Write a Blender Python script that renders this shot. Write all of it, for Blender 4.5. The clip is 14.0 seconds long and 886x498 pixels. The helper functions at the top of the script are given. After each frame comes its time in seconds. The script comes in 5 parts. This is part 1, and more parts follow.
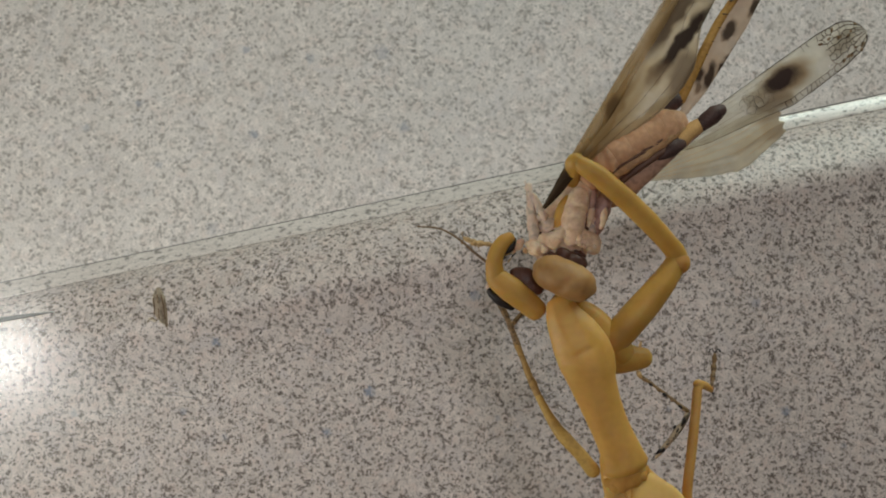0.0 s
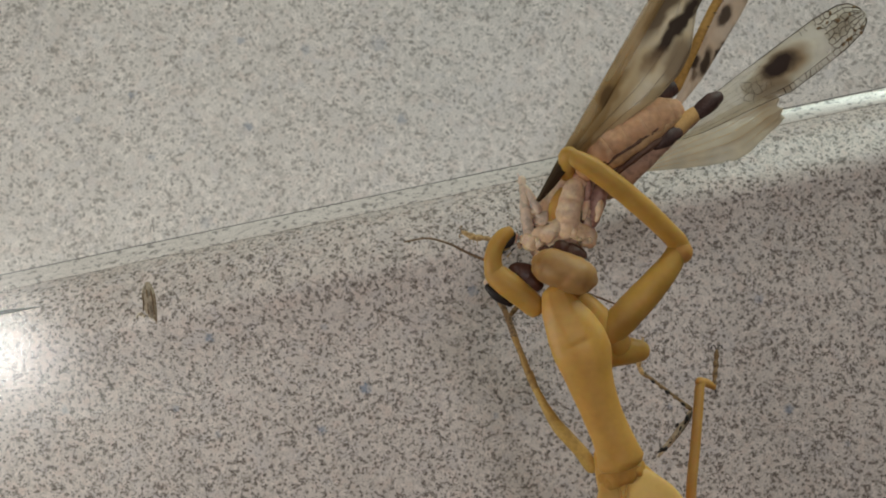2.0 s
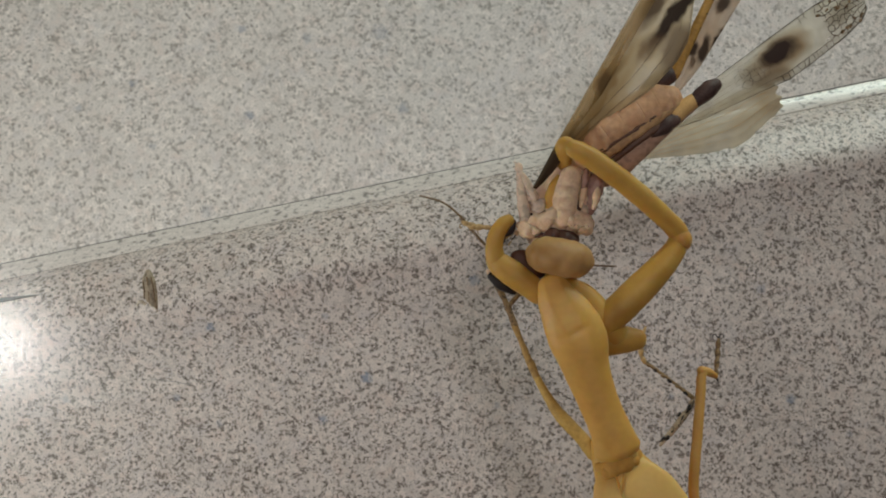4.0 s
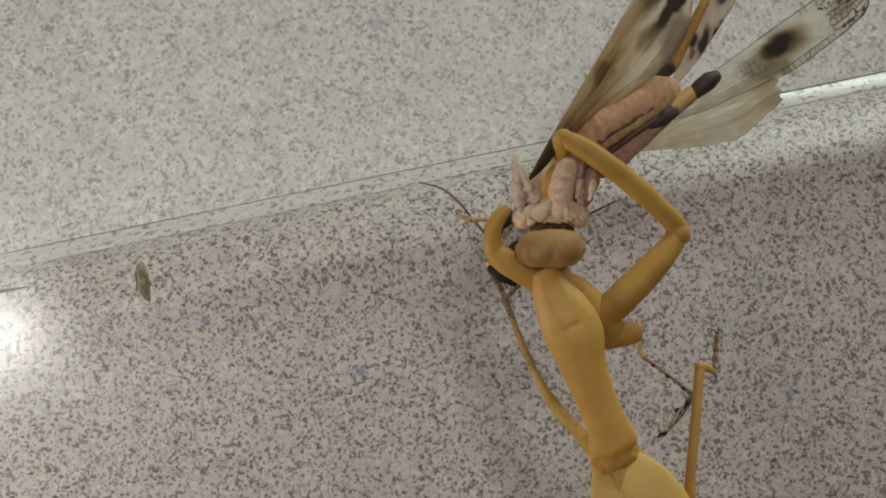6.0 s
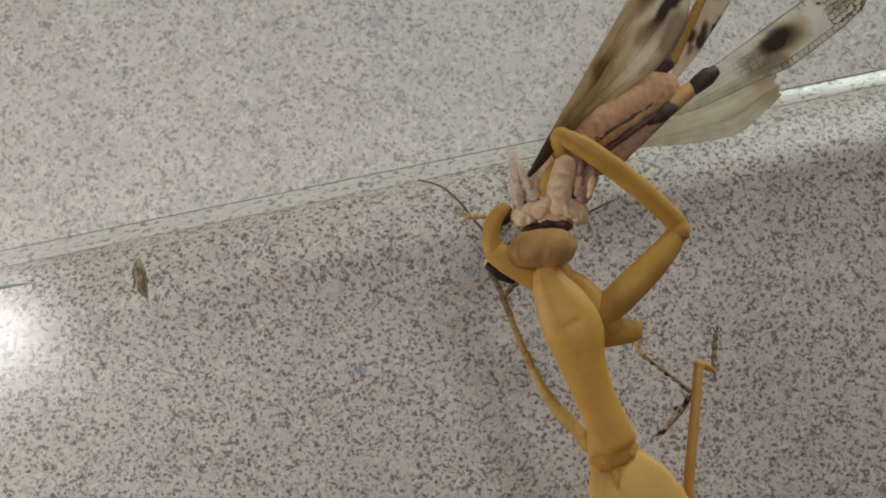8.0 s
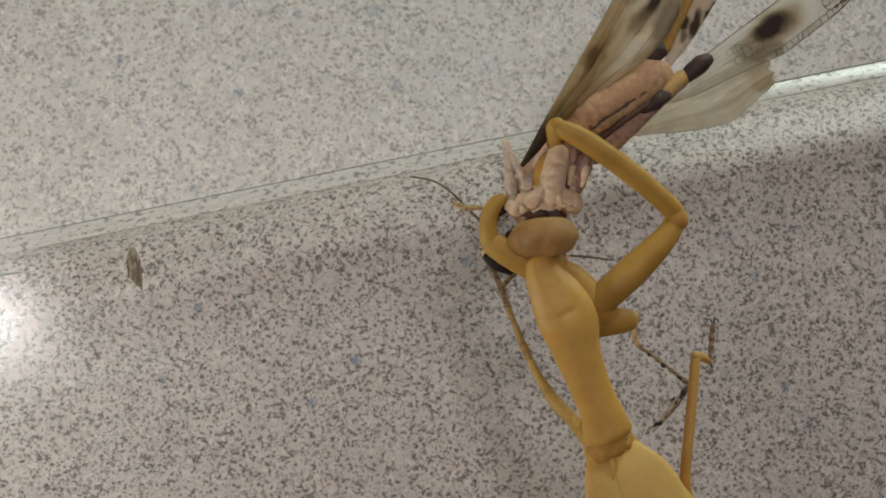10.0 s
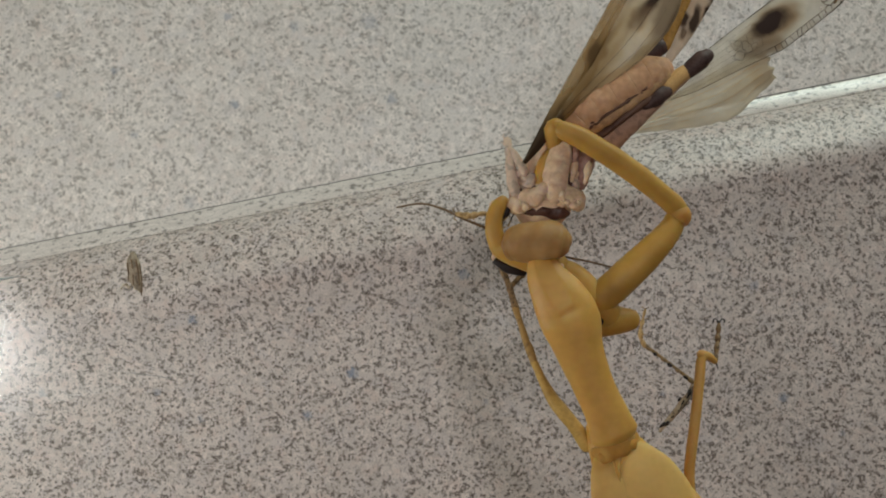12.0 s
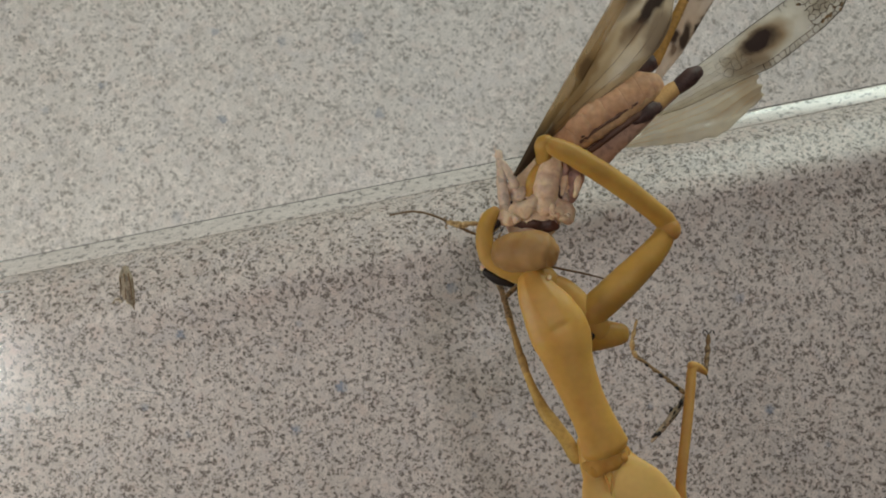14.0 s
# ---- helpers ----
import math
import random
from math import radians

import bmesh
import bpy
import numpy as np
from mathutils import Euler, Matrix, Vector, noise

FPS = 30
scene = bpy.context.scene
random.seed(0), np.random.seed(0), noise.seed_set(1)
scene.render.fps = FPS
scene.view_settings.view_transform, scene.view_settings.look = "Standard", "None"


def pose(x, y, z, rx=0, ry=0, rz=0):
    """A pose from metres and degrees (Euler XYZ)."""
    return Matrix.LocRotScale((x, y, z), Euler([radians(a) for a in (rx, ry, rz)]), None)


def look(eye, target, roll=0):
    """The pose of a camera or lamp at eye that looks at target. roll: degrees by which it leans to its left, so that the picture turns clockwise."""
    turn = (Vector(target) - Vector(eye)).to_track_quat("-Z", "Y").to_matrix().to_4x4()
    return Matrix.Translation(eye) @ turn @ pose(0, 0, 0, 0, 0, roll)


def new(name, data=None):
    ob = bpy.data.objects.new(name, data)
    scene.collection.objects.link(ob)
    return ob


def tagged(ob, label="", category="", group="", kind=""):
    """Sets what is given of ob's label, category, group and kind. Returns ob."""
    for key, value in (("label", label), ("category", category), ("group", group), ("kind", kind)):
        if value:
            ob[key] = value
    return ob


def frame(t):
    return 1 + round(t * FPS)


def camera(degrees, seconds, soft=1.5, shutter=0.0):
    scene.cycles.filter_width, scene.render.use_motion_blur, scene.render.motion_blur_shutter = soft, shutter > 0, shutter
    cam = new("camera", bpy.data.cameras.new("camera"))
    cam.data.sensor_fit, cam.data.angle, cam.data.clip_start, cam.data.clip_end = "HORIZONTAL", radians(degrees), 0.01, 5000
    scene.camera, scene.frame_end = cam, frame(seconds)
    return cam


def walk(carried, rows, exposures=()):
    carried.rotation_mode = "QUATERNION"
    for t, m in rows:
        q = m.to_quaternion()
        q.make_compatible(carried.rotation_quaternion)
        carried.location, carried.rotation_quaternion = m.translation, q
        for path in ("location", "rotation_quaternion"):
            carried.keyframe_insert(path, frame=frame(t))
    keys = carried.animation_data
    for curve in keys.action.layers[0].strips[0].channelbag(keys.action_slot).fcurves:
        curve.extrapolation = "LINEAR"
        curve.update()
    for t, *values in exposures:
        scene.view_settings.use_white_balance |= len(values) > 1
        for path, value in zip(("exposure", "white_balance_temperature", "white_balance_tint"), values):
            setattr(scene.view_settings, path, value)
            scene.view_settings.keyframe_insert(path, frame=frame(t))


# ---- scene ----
# Camera: hand-held over the counter, looking straight down, z up, sizes in metres.
cam = camera(42.0, 14.0, soft=1.9)
PATH = [
    (0, -0.00047, 0.00095, 0.32729, 0.994, 0.151, -0.486),
    (0.5, -0.00043, 0.00089, 0.32554, 0.926, 0.166, -0.495),
    (1, -0.00066, 0.00090, 0.32625, 0.918, 0.159, -0.490),
    (1.5, -0.00013, 0.00090, 0.32473, 0.970, 0.268, -0.535),
    (2, -0.00011, 0.00069, 0.32300, 0.801, 0.115, -0.400),
    (2.5, 0.00000, 0.00061, 0.32273, 0.547, 0.154, -0.490),
    (3, -0.00016, 0.00041, 0.32285, 0.489, 0.152, -0.453),
    (5.5, -0.00002, 0.00012, 0.32108, 0.127, 0.226, -0.107),
    (6, 0.00013, 0.00022, 0.32065, 0.049, 0.081, -0.083),
    (6.5, 0.00019, 0.00019, 0.32028, -0.003, 0.025, -0.085),
    (7, 0.00012, 0.00024, 0.32034, -0.039, 0.026, -0.043),
    (7.5, 0.00000, 0.00000, 0.32000, 0.000, 0.000, 0.000),
    (8, 0.00010, -0.00000, 0.32008, -0.017, 0.001, -0.029),
    (10.5, -0.00004, -0.00055, 0.31885, -0.455, -0.236, 0.201),
    (11, 0.00056, -0.00279, 0.31962, 0.208, 0.279, 0.010),
    (11.5, 0.00054, -0.00367, 0.31789, 0.644, 0.385, 0.554),
    (12, -0.00305, -0.00368, 0.31753, 0.980, -1.083, 0.163),
    (12.5, -0.00401, -0.00387, 0.31780, 1.654, -1.676, 0.091),
    (13, -0.00457, -0.00395, 0.31757, 1.883, -2.070, -0.120),
    (13.5, -0.00510, -0.00417, 0.31778, 1.821, -2.221, 0.054),
    (14, -0.00488, -0.00400, 0.31827, 1.745, -2.103, -0.028),
]
walk(cam, [(t, pose(*p)) for t, *p in PATH], exposures=[(0.0, -1.05), (14.0, -1.05)])

# ---- light ----
world = bpy.data.worlds.new("room_air")
scene.world = world
world.use_nodes = True
world.node_tree.nodes["Background"].inputs[0].default_value = (0.9, 0.95, 1.0, 1)
world.node_tree.nodes["Background"].inputs[1].default_value = 0.012


def area_lamp(name, eye, target, size, watts, colour, high=None):
    """A round lamp of that diameter, or a long one where its height is given too."""
    data = bpy.data.lights.new(name, "AREA")
    data.shape, data.size, data.energy, data.color = "DISK", size, watts, colour
    if high:
        data.shape, data.size_y = "RECTANGLE", high
    ob = new(name, data)
    ob.matrix_world = look(eye, target)
    return ob


area_lamp("desk_lamp", (-0.474, -0.087, 1.205), (-0.15, 0, 0.08), 0.075, 1.2, (0.97, 0.98, 0.95))
area_lamp("ceiling_spot", (0.115, 0.20, 1.205), (0.015, 0.0, 0.08), 0.11, 3.2, (0.92, 0.95, 0.99))
# Added warm fill for the counter's lower right; no such lamp is known.
area_lamp("warm_fill", (0.21, -0.45, 1.205), (0.05, -0.03, 0.08), 0.25, 1.25, (1.0, 0.70, 0.56))
# Unseen fill low on the left, added to brighten that side of the counter.
area_lamp("side_fill", (-0.195, -0.06, 0.245), (-0.045, 0.0, 0.08), 0.075, 0.43, (0.955, 1.0, 0.925))
area_lamp("wall_tube", (0.40, 0.765, 0.301), (0.015, 0.038, 0.08), 0.80, 10.2, (0.85, 1.0, 0.90), 0.158)


# ---- materials ----
def nodes_of(name):
    m = bpy.data.materials.new(name)
    m.use_nodes = True
    t = m.node_tree
    return m, t, t.nodes["Principled BSDF"], t.nodes["Material Output"]


def node(t, kind, **values):
    n = t.nodes.new(kind)
    for k, v in values.items():
        n.inputs[k.replace("_", " ")].default_value = v
    return n


def ramp(t, source, stops):
    n = t.nodes.new("ShaderNodeValToRGB")
    e = n.color_ramp.elements
    while len(e) < len(stops):
        e.new(0.5)
    for el, (p, c) in zip(e, stops):
        el.position = p
        el.color = (*c, 1) if len(c) == 3 else c
    t.links.new(source, n.inputs[0])
    return n.outputs[0]


def mix(t, fac, a, b, mode="MIX"):
    n = t.nodes.new("ShaderNodeMix")
    n.data_type, n.blend_type = "RGBA", mode
    for sock, v in ((n.inputs[0], fac), (n.inputs[6], a), (n.inputs[7], b)):
        if isinstance(v, bpy.types.NodeSocket):
            t.links.new(v, sock)
        elif isinstance(v, tuple):
            sock.default_value = (*v, 1)
        else:
            sock.default_value = v
    return n.outputs[2]


def noise_at(t, coords, scale, detail=2.0, rough=0.5, warp=0.0):
    n = node(t, "ShaderNodeTexNoise", Scale=scale, Detail=detail, Roughness=rough, Distortion=warp)
    t.links.new(coords, n.inputs["Vector"])
    return n.outputs["Fac"]


def object_coords(t):
    return t.nodes.new("ShaderNodeTexCoord").outputs["Object"]


def bump(t, p, height, strength, distance):
    n = node(t, "ShaderNodeBump", Strength=strength, Distance=distance)
    t.links.new(height, n.inputs["Height"])
    t.links.new(n.outputs[0], p.inputs["Normal"])


BLACK, WHITE = (0, 0, 0), (1, 1, 1)


def blots(t, c, col, places):
    """Single bluish flakes in the laminate: (x, y) in millimetres, radius, strength."""
    for x, y, r, on in places:
        off = node(t, "ShaderNodeVectorMath")
        off.operation = "DISTANCE"
        flat = node(t, "ShaderNodeVectorMath")
        flat.operation = "MULTIPLY"
        flat.inputs[1].default_value = (1, 1, 0)
        t.links.new(c, flat.inputs[0])
        t.links.new(flat.outputs[0], off.inputs[0])
        off.inputs[1].default_value = (x * 0.001, y * 0.001, 0)
        rag = node(t, "ShaderNodeMath")
        rag.operation = "MULTIPLY_ADD"
        t.links.new(noise_at(t, c, 1300, 3), rag.inputs[0])
        rag.inputs[1].default_value = 0.0022 * r
        t.links.new(off.outputs["Value"], rag.inputs[2])
        wide = node(t, "ShaderNodeMath")
        wide.operation = "DIVIDE"
        t.links.new(rag.outputs[0], wide.inputs[0])
        wide.inputs[1].default_value = 0.004 * r
        col = mix(t, ramp(t, wide.outputs[0], [(0.38, (on,) * 3), (0.58, BLACK)]), col, (0.20, 0.235, 0.32))
    return col


def flakes(t, c, scale, share, seed, clump=0.5, ragged=0.55):
    """Chips pressed into the laminate: ragged cells, of which a share is filled, in loose clumps."""
    drift = node(t, "ShaderNodeTexNoise", Scale=scale * 1.6, Detail=3.0, Roughness=0.6)
    t.links.new(c, drift.inputs["Vector"])
    warp = node(t, "ShaderNodeVectorMath")
    warp.operation = "MULTIPLY_ADD"
    t.links.new(drift.outputs["Color"], warp.inputs[0])
    warp.inputs[1].default_value = (ragged * 2.2 / scale,) * 3
    t.links.new(c, warp.inputs[2])
    cells = node(t, "ShaderNodeTexVoronoi", Scale=scale, Randomness=1.0)
    move = node(t, "ShaderNodeVectorMath")
    move.operation = "ADD"
    t.links.new(warp.outputs[0], move.inputs[0])
    move.inputs[1].default_value = (seed * 0.317, seed * 0.731, seed * 0.113)
    t.links.new(move.outputs[0], cells.inputs["Vector"])
    pick = node(t, "ShaderNodeSeparateColor")
    t.links.new(cells.outputs["Color"], pick.inputs[0])
    lean = node(t, "ShaderNodeMath")
    lean.operation = "MULTIPLY_ADD"
    t.links.new(noise_at(t, move.outputs[0], scale * 0.22, 2.5, 0.6), lean.inputs[0])
    lean.inputs[1].default_value = clump
    t.links.new(pick.outputs[0], lean.inputs[2])
    at = share + clump * 0.5
    full = ramp(t, lean.outputs[0], [(max(0.0, at - 0.09), WHITE), (at + 0.05, BLACK)])
    return mix(t, 1.0, full, ramp(t, noise_at(t, c, scale * 1.9, 2.5, 0.6), [(0.36, (0.25, 0.25, 0.25)), (0.56, WHITE)]), "MULTIPLY")


def speckled(name, ground, dark, rough, size=1.0, share=0.2, blush=0.5, blue=(), chip=(1.04, 0.98, 0.92)):
    """Speckled laminate: pale ground with clouds, pale, grey and dark chips, few bluish ones. dark: their tone against the ground."""
    m, t, p, _ = nodes_of(name)
    stretch = t.nodes.new("ShaderNodeMapping")
    stretch.inputs["Scale"].default_value = (1 / size,) * 3
    plain = object_coords(t)
    t.links.new(plain, stretch.inputs["Vector"])
    c = stretch.outputs[0]
    col = ramp(t, noise_at(t, c, 70, 3), [(0.3, tuple(0.93 * v for v in ground)), (0.7, tuple(min(1, 1.06 * v) for v in ground))])
    warm = ramp(t, noise_at(t, c, 240, 2), [(0.5, BLACK), (0.68, (blush,) * 3)])
    col = mix(t, warm, col, (ground[0] * 1.02, ground[1] * 0.90, ground[2] * 0.86))
    lilac = ramp(t, noise_at(t, c, 130, 3, 0.6, 0.5), [(0.50, BLACK), (0.66, (0.7 * blush,) * 3)])
    col = mix(t, lilac, col, (ground[0] * 0.82, ground[1] * 0.86, ground[2] * 0.97))
    col = mix(t, mix(t, 1.0, flakes(t, c, 620, 0.22, 1.0, 0.4), (0.7, 0.7, 0.7), "MULTIPLY"), col, tuple(min(1, v * 1.24) for v in ground))
    col = mix(t, mix(t, 1.0, flakes(t, c, 760, share * 0.9, 2.0, 0.5), (0.65, 0.65, 0.65), "MULTIPLY"), col, tuple((0.25 + 0.42 * k) * v for k, v in zip((1.0, 0.96, 0.92), ground)))
    col = mix(t, mix(t, 1.0, flakes(t, c, 1050, share, 3.0, 0.7), (0.92, 0.92, 0.92), "MULTIPLY"), col, tuple(dark * k * v for k, v in zip(chip, ground)))
    col = mix(t, mix(t, 1.0, flakes(t, c, 1700, share * 0.55, 4.0, 0.7), (0.85, 0.85, 0.85), "MULTIPLY"), col, tuple(0.8 * dark * k * v for k, v in zip(chip, ground)))
    col = blots(t, plain, col, blue)
    t.links.new(col, p.inputs["Base Color"])
    t.links.new(ramp(t, noise_at(t, c, 60, 4), [(0.3, (rough * 0.85,) * 3), (0.7, (rough * 1.2,) * 3)]), p.inputs["Roughness"])
    bump(t, p, noise_at(t, c, 900, 3), 0.10, 0.0002)
    return m


def surface(name, a, b, scale=200.0, rough=0.5, fine=None, relief=0.15, sss=0.0, stain=None, stain_on=0.5, gloss=0.3):
    """A tissue, shell or painted surface: two tones at a coarse scale, grain at a fine one."""
    m, t, p, _ = nodes_of(name)
    c = object_coords(t)
    col = mix(t, ramp(t, noise_at(t, c, scale, 3), [(0.3, BLACK), (0.7, WHITE)]), a, b)
    if stain:
        col = mix(t, ramp(t, noise_at(t, c, scale * 2.3, 2, 0.5, 0.6), [(0.5, BLACK), (0.62, (stain_on,) * 3)]), col, stain)
    grain = noise_at(t, c, fine or scale * 9, 3)
    col = mix(t, 0.12 if sss > 0.45 else 0.35, col, ramp(t, grain, [(0.25, tuple(0.7 * v for v in a)), (0.75, tuple(min(1, 1.2 * v) for v in b))]))
    t.links.new(col, p.inputs["Base Color"])
    p.inputs["Roughness"].default_value = rough
    p.inputs["Specular IOR Level"].default_value = gloss
    if sss:
        p.inputs["Subsurface Weight"].default_value = sss
        p.inputs["Subsurface Radius"].default_value = (1.0, 0.55, 0.2)
        p.inputs["Subsurface Scale"].default_value = 0.0009
    bump(t, p, grain, relief, 0.0003)
    return m


def membrane(name, tint, cover, marks=None, streaks=0.0):
    """Thin insect wing: clear between its veins, with brown clouds and dark spots of their own."""
    m, t, p, out = nodes_of(name)
    c = object_coords(t)
    col = mix(t, ramp(t, noise_at(t, c, 260, 3), [(0.35, BLACK), (0.7, WHITE)]), tint, tuple(0.88 * v for v in tint))
    fac = ramp(t, noise_at(t, c, 180, 3), [(0.3, (cover * 0.8,) * 3), (0.7, (min(1, cover * 1.25),) * 3)])
    if streaks:
        run = t.nodes.new("ShaderNodeMapping")
        run.inputs["Scale"].default_value = (0.10, 1.0, 1.0)
        t.links.new(c, run.inputs["Vector"])
        lines = ramp(t, noise_at(t, run.outputs[0], 900, 3, 0.6, 0.3), [(0.48, BLACK), (0.66, (streaks,) * 3)])
        col = mix(t, lines, col, tuple(0.42 * v for v in tint))
        fac = mix(t, lines, fac, (0.9, 0.9, 0.9))
    for (cx, cy, rx, ry, turn, colour, on) in marks or ():
        mp = t.nodes.new("ShaderNodeMapping")
        mp.vector_type = "TEXTURE"
        mp.inputs["Location"].default_value = (cx, cy, 0)
        mp.inputs["Rotation"].default_value = (0, 0, radians(turn))
        mp.inputs["Scale"].default_value = (rx, ry, 1)
        wob = node(t, "ShaderNodeTexNoise", Scale=420.0, Detail=3.0)
        t.links.new(c, wob.inputs["Vector"])
        sh = node(t, "ShaderNodeVectorMath")
        sh.operation = "MULTIPLY_ADD"
        t.links.new(wob.outputs["Color"], sh.inputs[0])
        sh.inputs[1].default_value = (0.0020, 0.0020, 0)
        t.links.new(c, sh.inputs[2])
        t.links.new(sh.outputs[0], mp.inputs["Vector"])
        flat = node(t, "ShaderNodeVectorMath")
        flat.operation = "MULTIPLY"
        flat.inputs[1].default_value = (1, 1, 0)
        t.links.new(mp.outputs[0], flat.inputs[0])
        ln = node(t, "ShaderNodeVectorMath")
        ln.operation = "LENGTH"
        t.links.new(flat.outputs[0], ln.inputs[0])
        r = ramp(t, ln.outputs["Value"], [(0.52, (on,) * 3), (1.0, BLACK)])
        col = mix(t, r, col, colour)
        fac = mix(t, r, fac, (1.0, 1.0, 1.0))
    t.links.new(col, p.inputs["Base Color"])
    p.inputs["Roughness"].default_value = 0.6
    p.inputs["Specular IOR Level"].default_value = 0.15
    see = t.nodes.new("ShaderNodeBsdfTransparent")
    lit = t.nodes.new("ShaderNodeBsdfTranslucent")
    t.links.new(col, lit.inputs["Color"])
    body = t.nodes.new("ShaderNodeMixShader")
    body.inputs[0].default_value = 0.4
    t.links.new(p.outputs[0], body.inputs[1])
    t.links.new(lit.outputs[0], body.inputs[2])
    last = t.nodes.new("ShaderNodeMixShader")
    t.links.new(fac, last.inputs[0])
    t.links.new(see.outputs[0], last.inputs[1])
    t.links.new(body.outputs[0], last.inputs[2])
    t.links.new(last.outputs[0], out.inputs["Surface"])
    return m


def clear_plastic(name, shine, rough):
    m, t, p, out = nodes_of(name)
    see = node(t, "ShaderNodeBsdfTransparent", Color=(1, 1, 1, 1))
    gl = node(t, "ShaderNodeBsdfGlossy", Roughness=rough)
    x = t.nodes.new("ShaderNodeMixShader")
    x.inputs[0].default_value = shine
    t.links.new(see.outputs[0], x.inputs[1])
    t.links.new(gl.outputs[0], x.inputs[2])
    t.links.new(x.outputs[0], out.inputs["Surface"])
    return m


FLAKES = [(-17.2, -25.1, 1.2, 0.8), (-26.3, -33.8, 1, 0.7), (-49.8, -14.3, 1, 0.7), (71.9, -30.1, 1.1, 0.6), (-80.4, -29.3, 1, 0.35), (-56.9, -29.0, 0.8, 0.4), (-48.1, -34.5, 0.8, 0.3), (-25.7, -12.2, 0.8, 0.35), (5.6, -4.6, 1.2, 0.55), (10.3, -31.0, 0.8, 0.35), (46.9, -29.3, 0.7, 0.4), (65.9, -6.9, 1, 0.35), (84.1, -37.5, 0.8, 0.3)]
LEDGE_FLAKES = [(-43.4, 31.7, 1, 0.6), (-9.6, 32.9, 1.3, 0.5), (-14.5, 49.9, 1.7, 0.35), (-69.5, 38.8, 0.9, 0.5), (-45.2, 50.9, 0.9, 0.45), (-30.9, 48.7, 1.1, 0.35), (-52.7, 10.4, 1.6, 0.25), (-64.9, 25.0, 0.9, 0.3), (-81.3, 33.5, 1, 0.3)]
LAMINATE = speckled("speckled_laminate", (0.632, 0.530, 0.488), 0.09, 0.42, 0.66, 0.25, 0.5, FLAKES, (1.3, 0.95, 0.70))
# Lighter ground and fainter chips: the ledge's stronger light is put into its colour.
LEDGE_LIT = speckled("speckled_ledge_lit", (0.78, 0.700, 0.655), 0.42, 0.42, 0.72, 0.17, 0.35, LEDGE_FLAKES)


def streaked(name, a, b, fleck, turn):
    """Smooth drawn plastic: faint lines along its run, few drawn-out flecks."""
    m, t, p, _ = nodes_of(name)
    run = t.nodes.new("ShaderNodeMapping")
    run.vector_type = "TEXTURE"
    run.inputs["Rotation"].default_value = (0, 0, radians(turn))
    run.inputs["Scale"].default_value = (6, 1, 1)
    t.links.new(object_coords(t), run.inputs["Vector"])
    c = run.outputs[0]
    lines = noise_at(t, c, 1500, 3, 0.6)
    col = mix(t, ramp(t, lines, [(0.35, BLACK), (0.65, WHITE)]), a, b)
    short = t.nodes.new("ShaderNodeMapping")
    short.vector_type = "TEXTURE"
    short.inputs["Rotation"].default_value = (0, 0, radians(turn))
    short.inputs["Scale"].default_value = (1.9, 1, 1)
    t.links.new(object_coords(t), short.inputs["Vector"])
    col = mix(t, ramp(t, noise_at(t, short.outputs[0], 1250, 3, 0.6), [(0.54, BLACK), (0.63, (0.7, 0.7, 0.7))]), col, fleck)
    t.links.new(col, p.inputs["Base Color"])
    t.links.new(ramp(t, noise_at(t, c, 500, 3), [(0.3, (0.12, 0.12, 0.12)), (0.7, (0.24, 0.24, 0.24))]), p.inputs["Roughness"])
    bump(t, p, lines, 0.12, 0.0002)
    return m


BEAD = streaked("glossy_laminate_lip", (0.64, 0.56, 0.515), (0.74, 0.66, 0.61), (0.13, 0.11, 0.10), 11.6)
GAP = surface("gap_grey", (0.22, 0.205, 0.20), (0.31, 0.29, 0.28), 300, 0.8)
PAINT = surface("wall_paint", (0.28, 0.265, 0.24), (0.33, 0.315, 0.29), 6, 0.7, 90, 0.05)
BOARD = surface("cabinet_board", (0.42, 0.40, 0.37), (0.5, 0.48, 0.45), 10, 0.5, 120, 0.05)
ACRYLIC = clear_plastic("clear_acrylic", 0.026, 0.14)
# Matte plastic, added to blur away the ceiling lamp's mirror image.
MATTE = clear_plastic("matte_acrylic", 0.02, 0.6)
OCHRE = surface("mantis_shell", (0.55, 0.290, 0.062), (0.71, 0.395, 0.102), 170, 0.46, 900, 0.09, 0.7, gloss=0.34)
AMBER = surface("mantis_foreleg_shell", (0.46, 0.242, 0.048), (0.59, 0.335, 0.080), 190, 0.48, 900, 0.08, 0.7, gloss=0.3)
CREAM = surface("mantis_wing_cover_skin", (0.60, 0.345, 0.092), (0.72, 0.45, 0.145), 180, 0.5, 1100, 0.12, 0.6, gloss=0.3)
BROWNISH = surface("mantis_joint_skin", (0.42, 0.20, 0.042), (0.60, 0.31, 0.075), 420, 0.6, 1500, 0.15, 0.6, gloss=0.2)
ELBOWSKIN = surface("mantis_elbow_skin", (0.47, 0.225, 0.055), (0.57, 0.295, 0.085), 300, 0.55, 900, 0.06, 0.7, gloss=0.2)
HEADSKIN = surface("mantis_head_skin", (0.33, 0.160, 0.052), (0.50, 0.285, 0.115), 260, 0.52, 900, 0.10, 0.6, gloss=0.26)
EYESKIN = surface("mantis_eye_skin", (0.33, 0.155, 0.052), (0.44, 0.24, 0.092), 300, 0.5, 900, 0.04, 0.6, gloss=0.26)
DARK = surface("dark_shell", (0.014, 0.010, 0.010), (0.032, 0.021, 0.02), 500, 0.45)
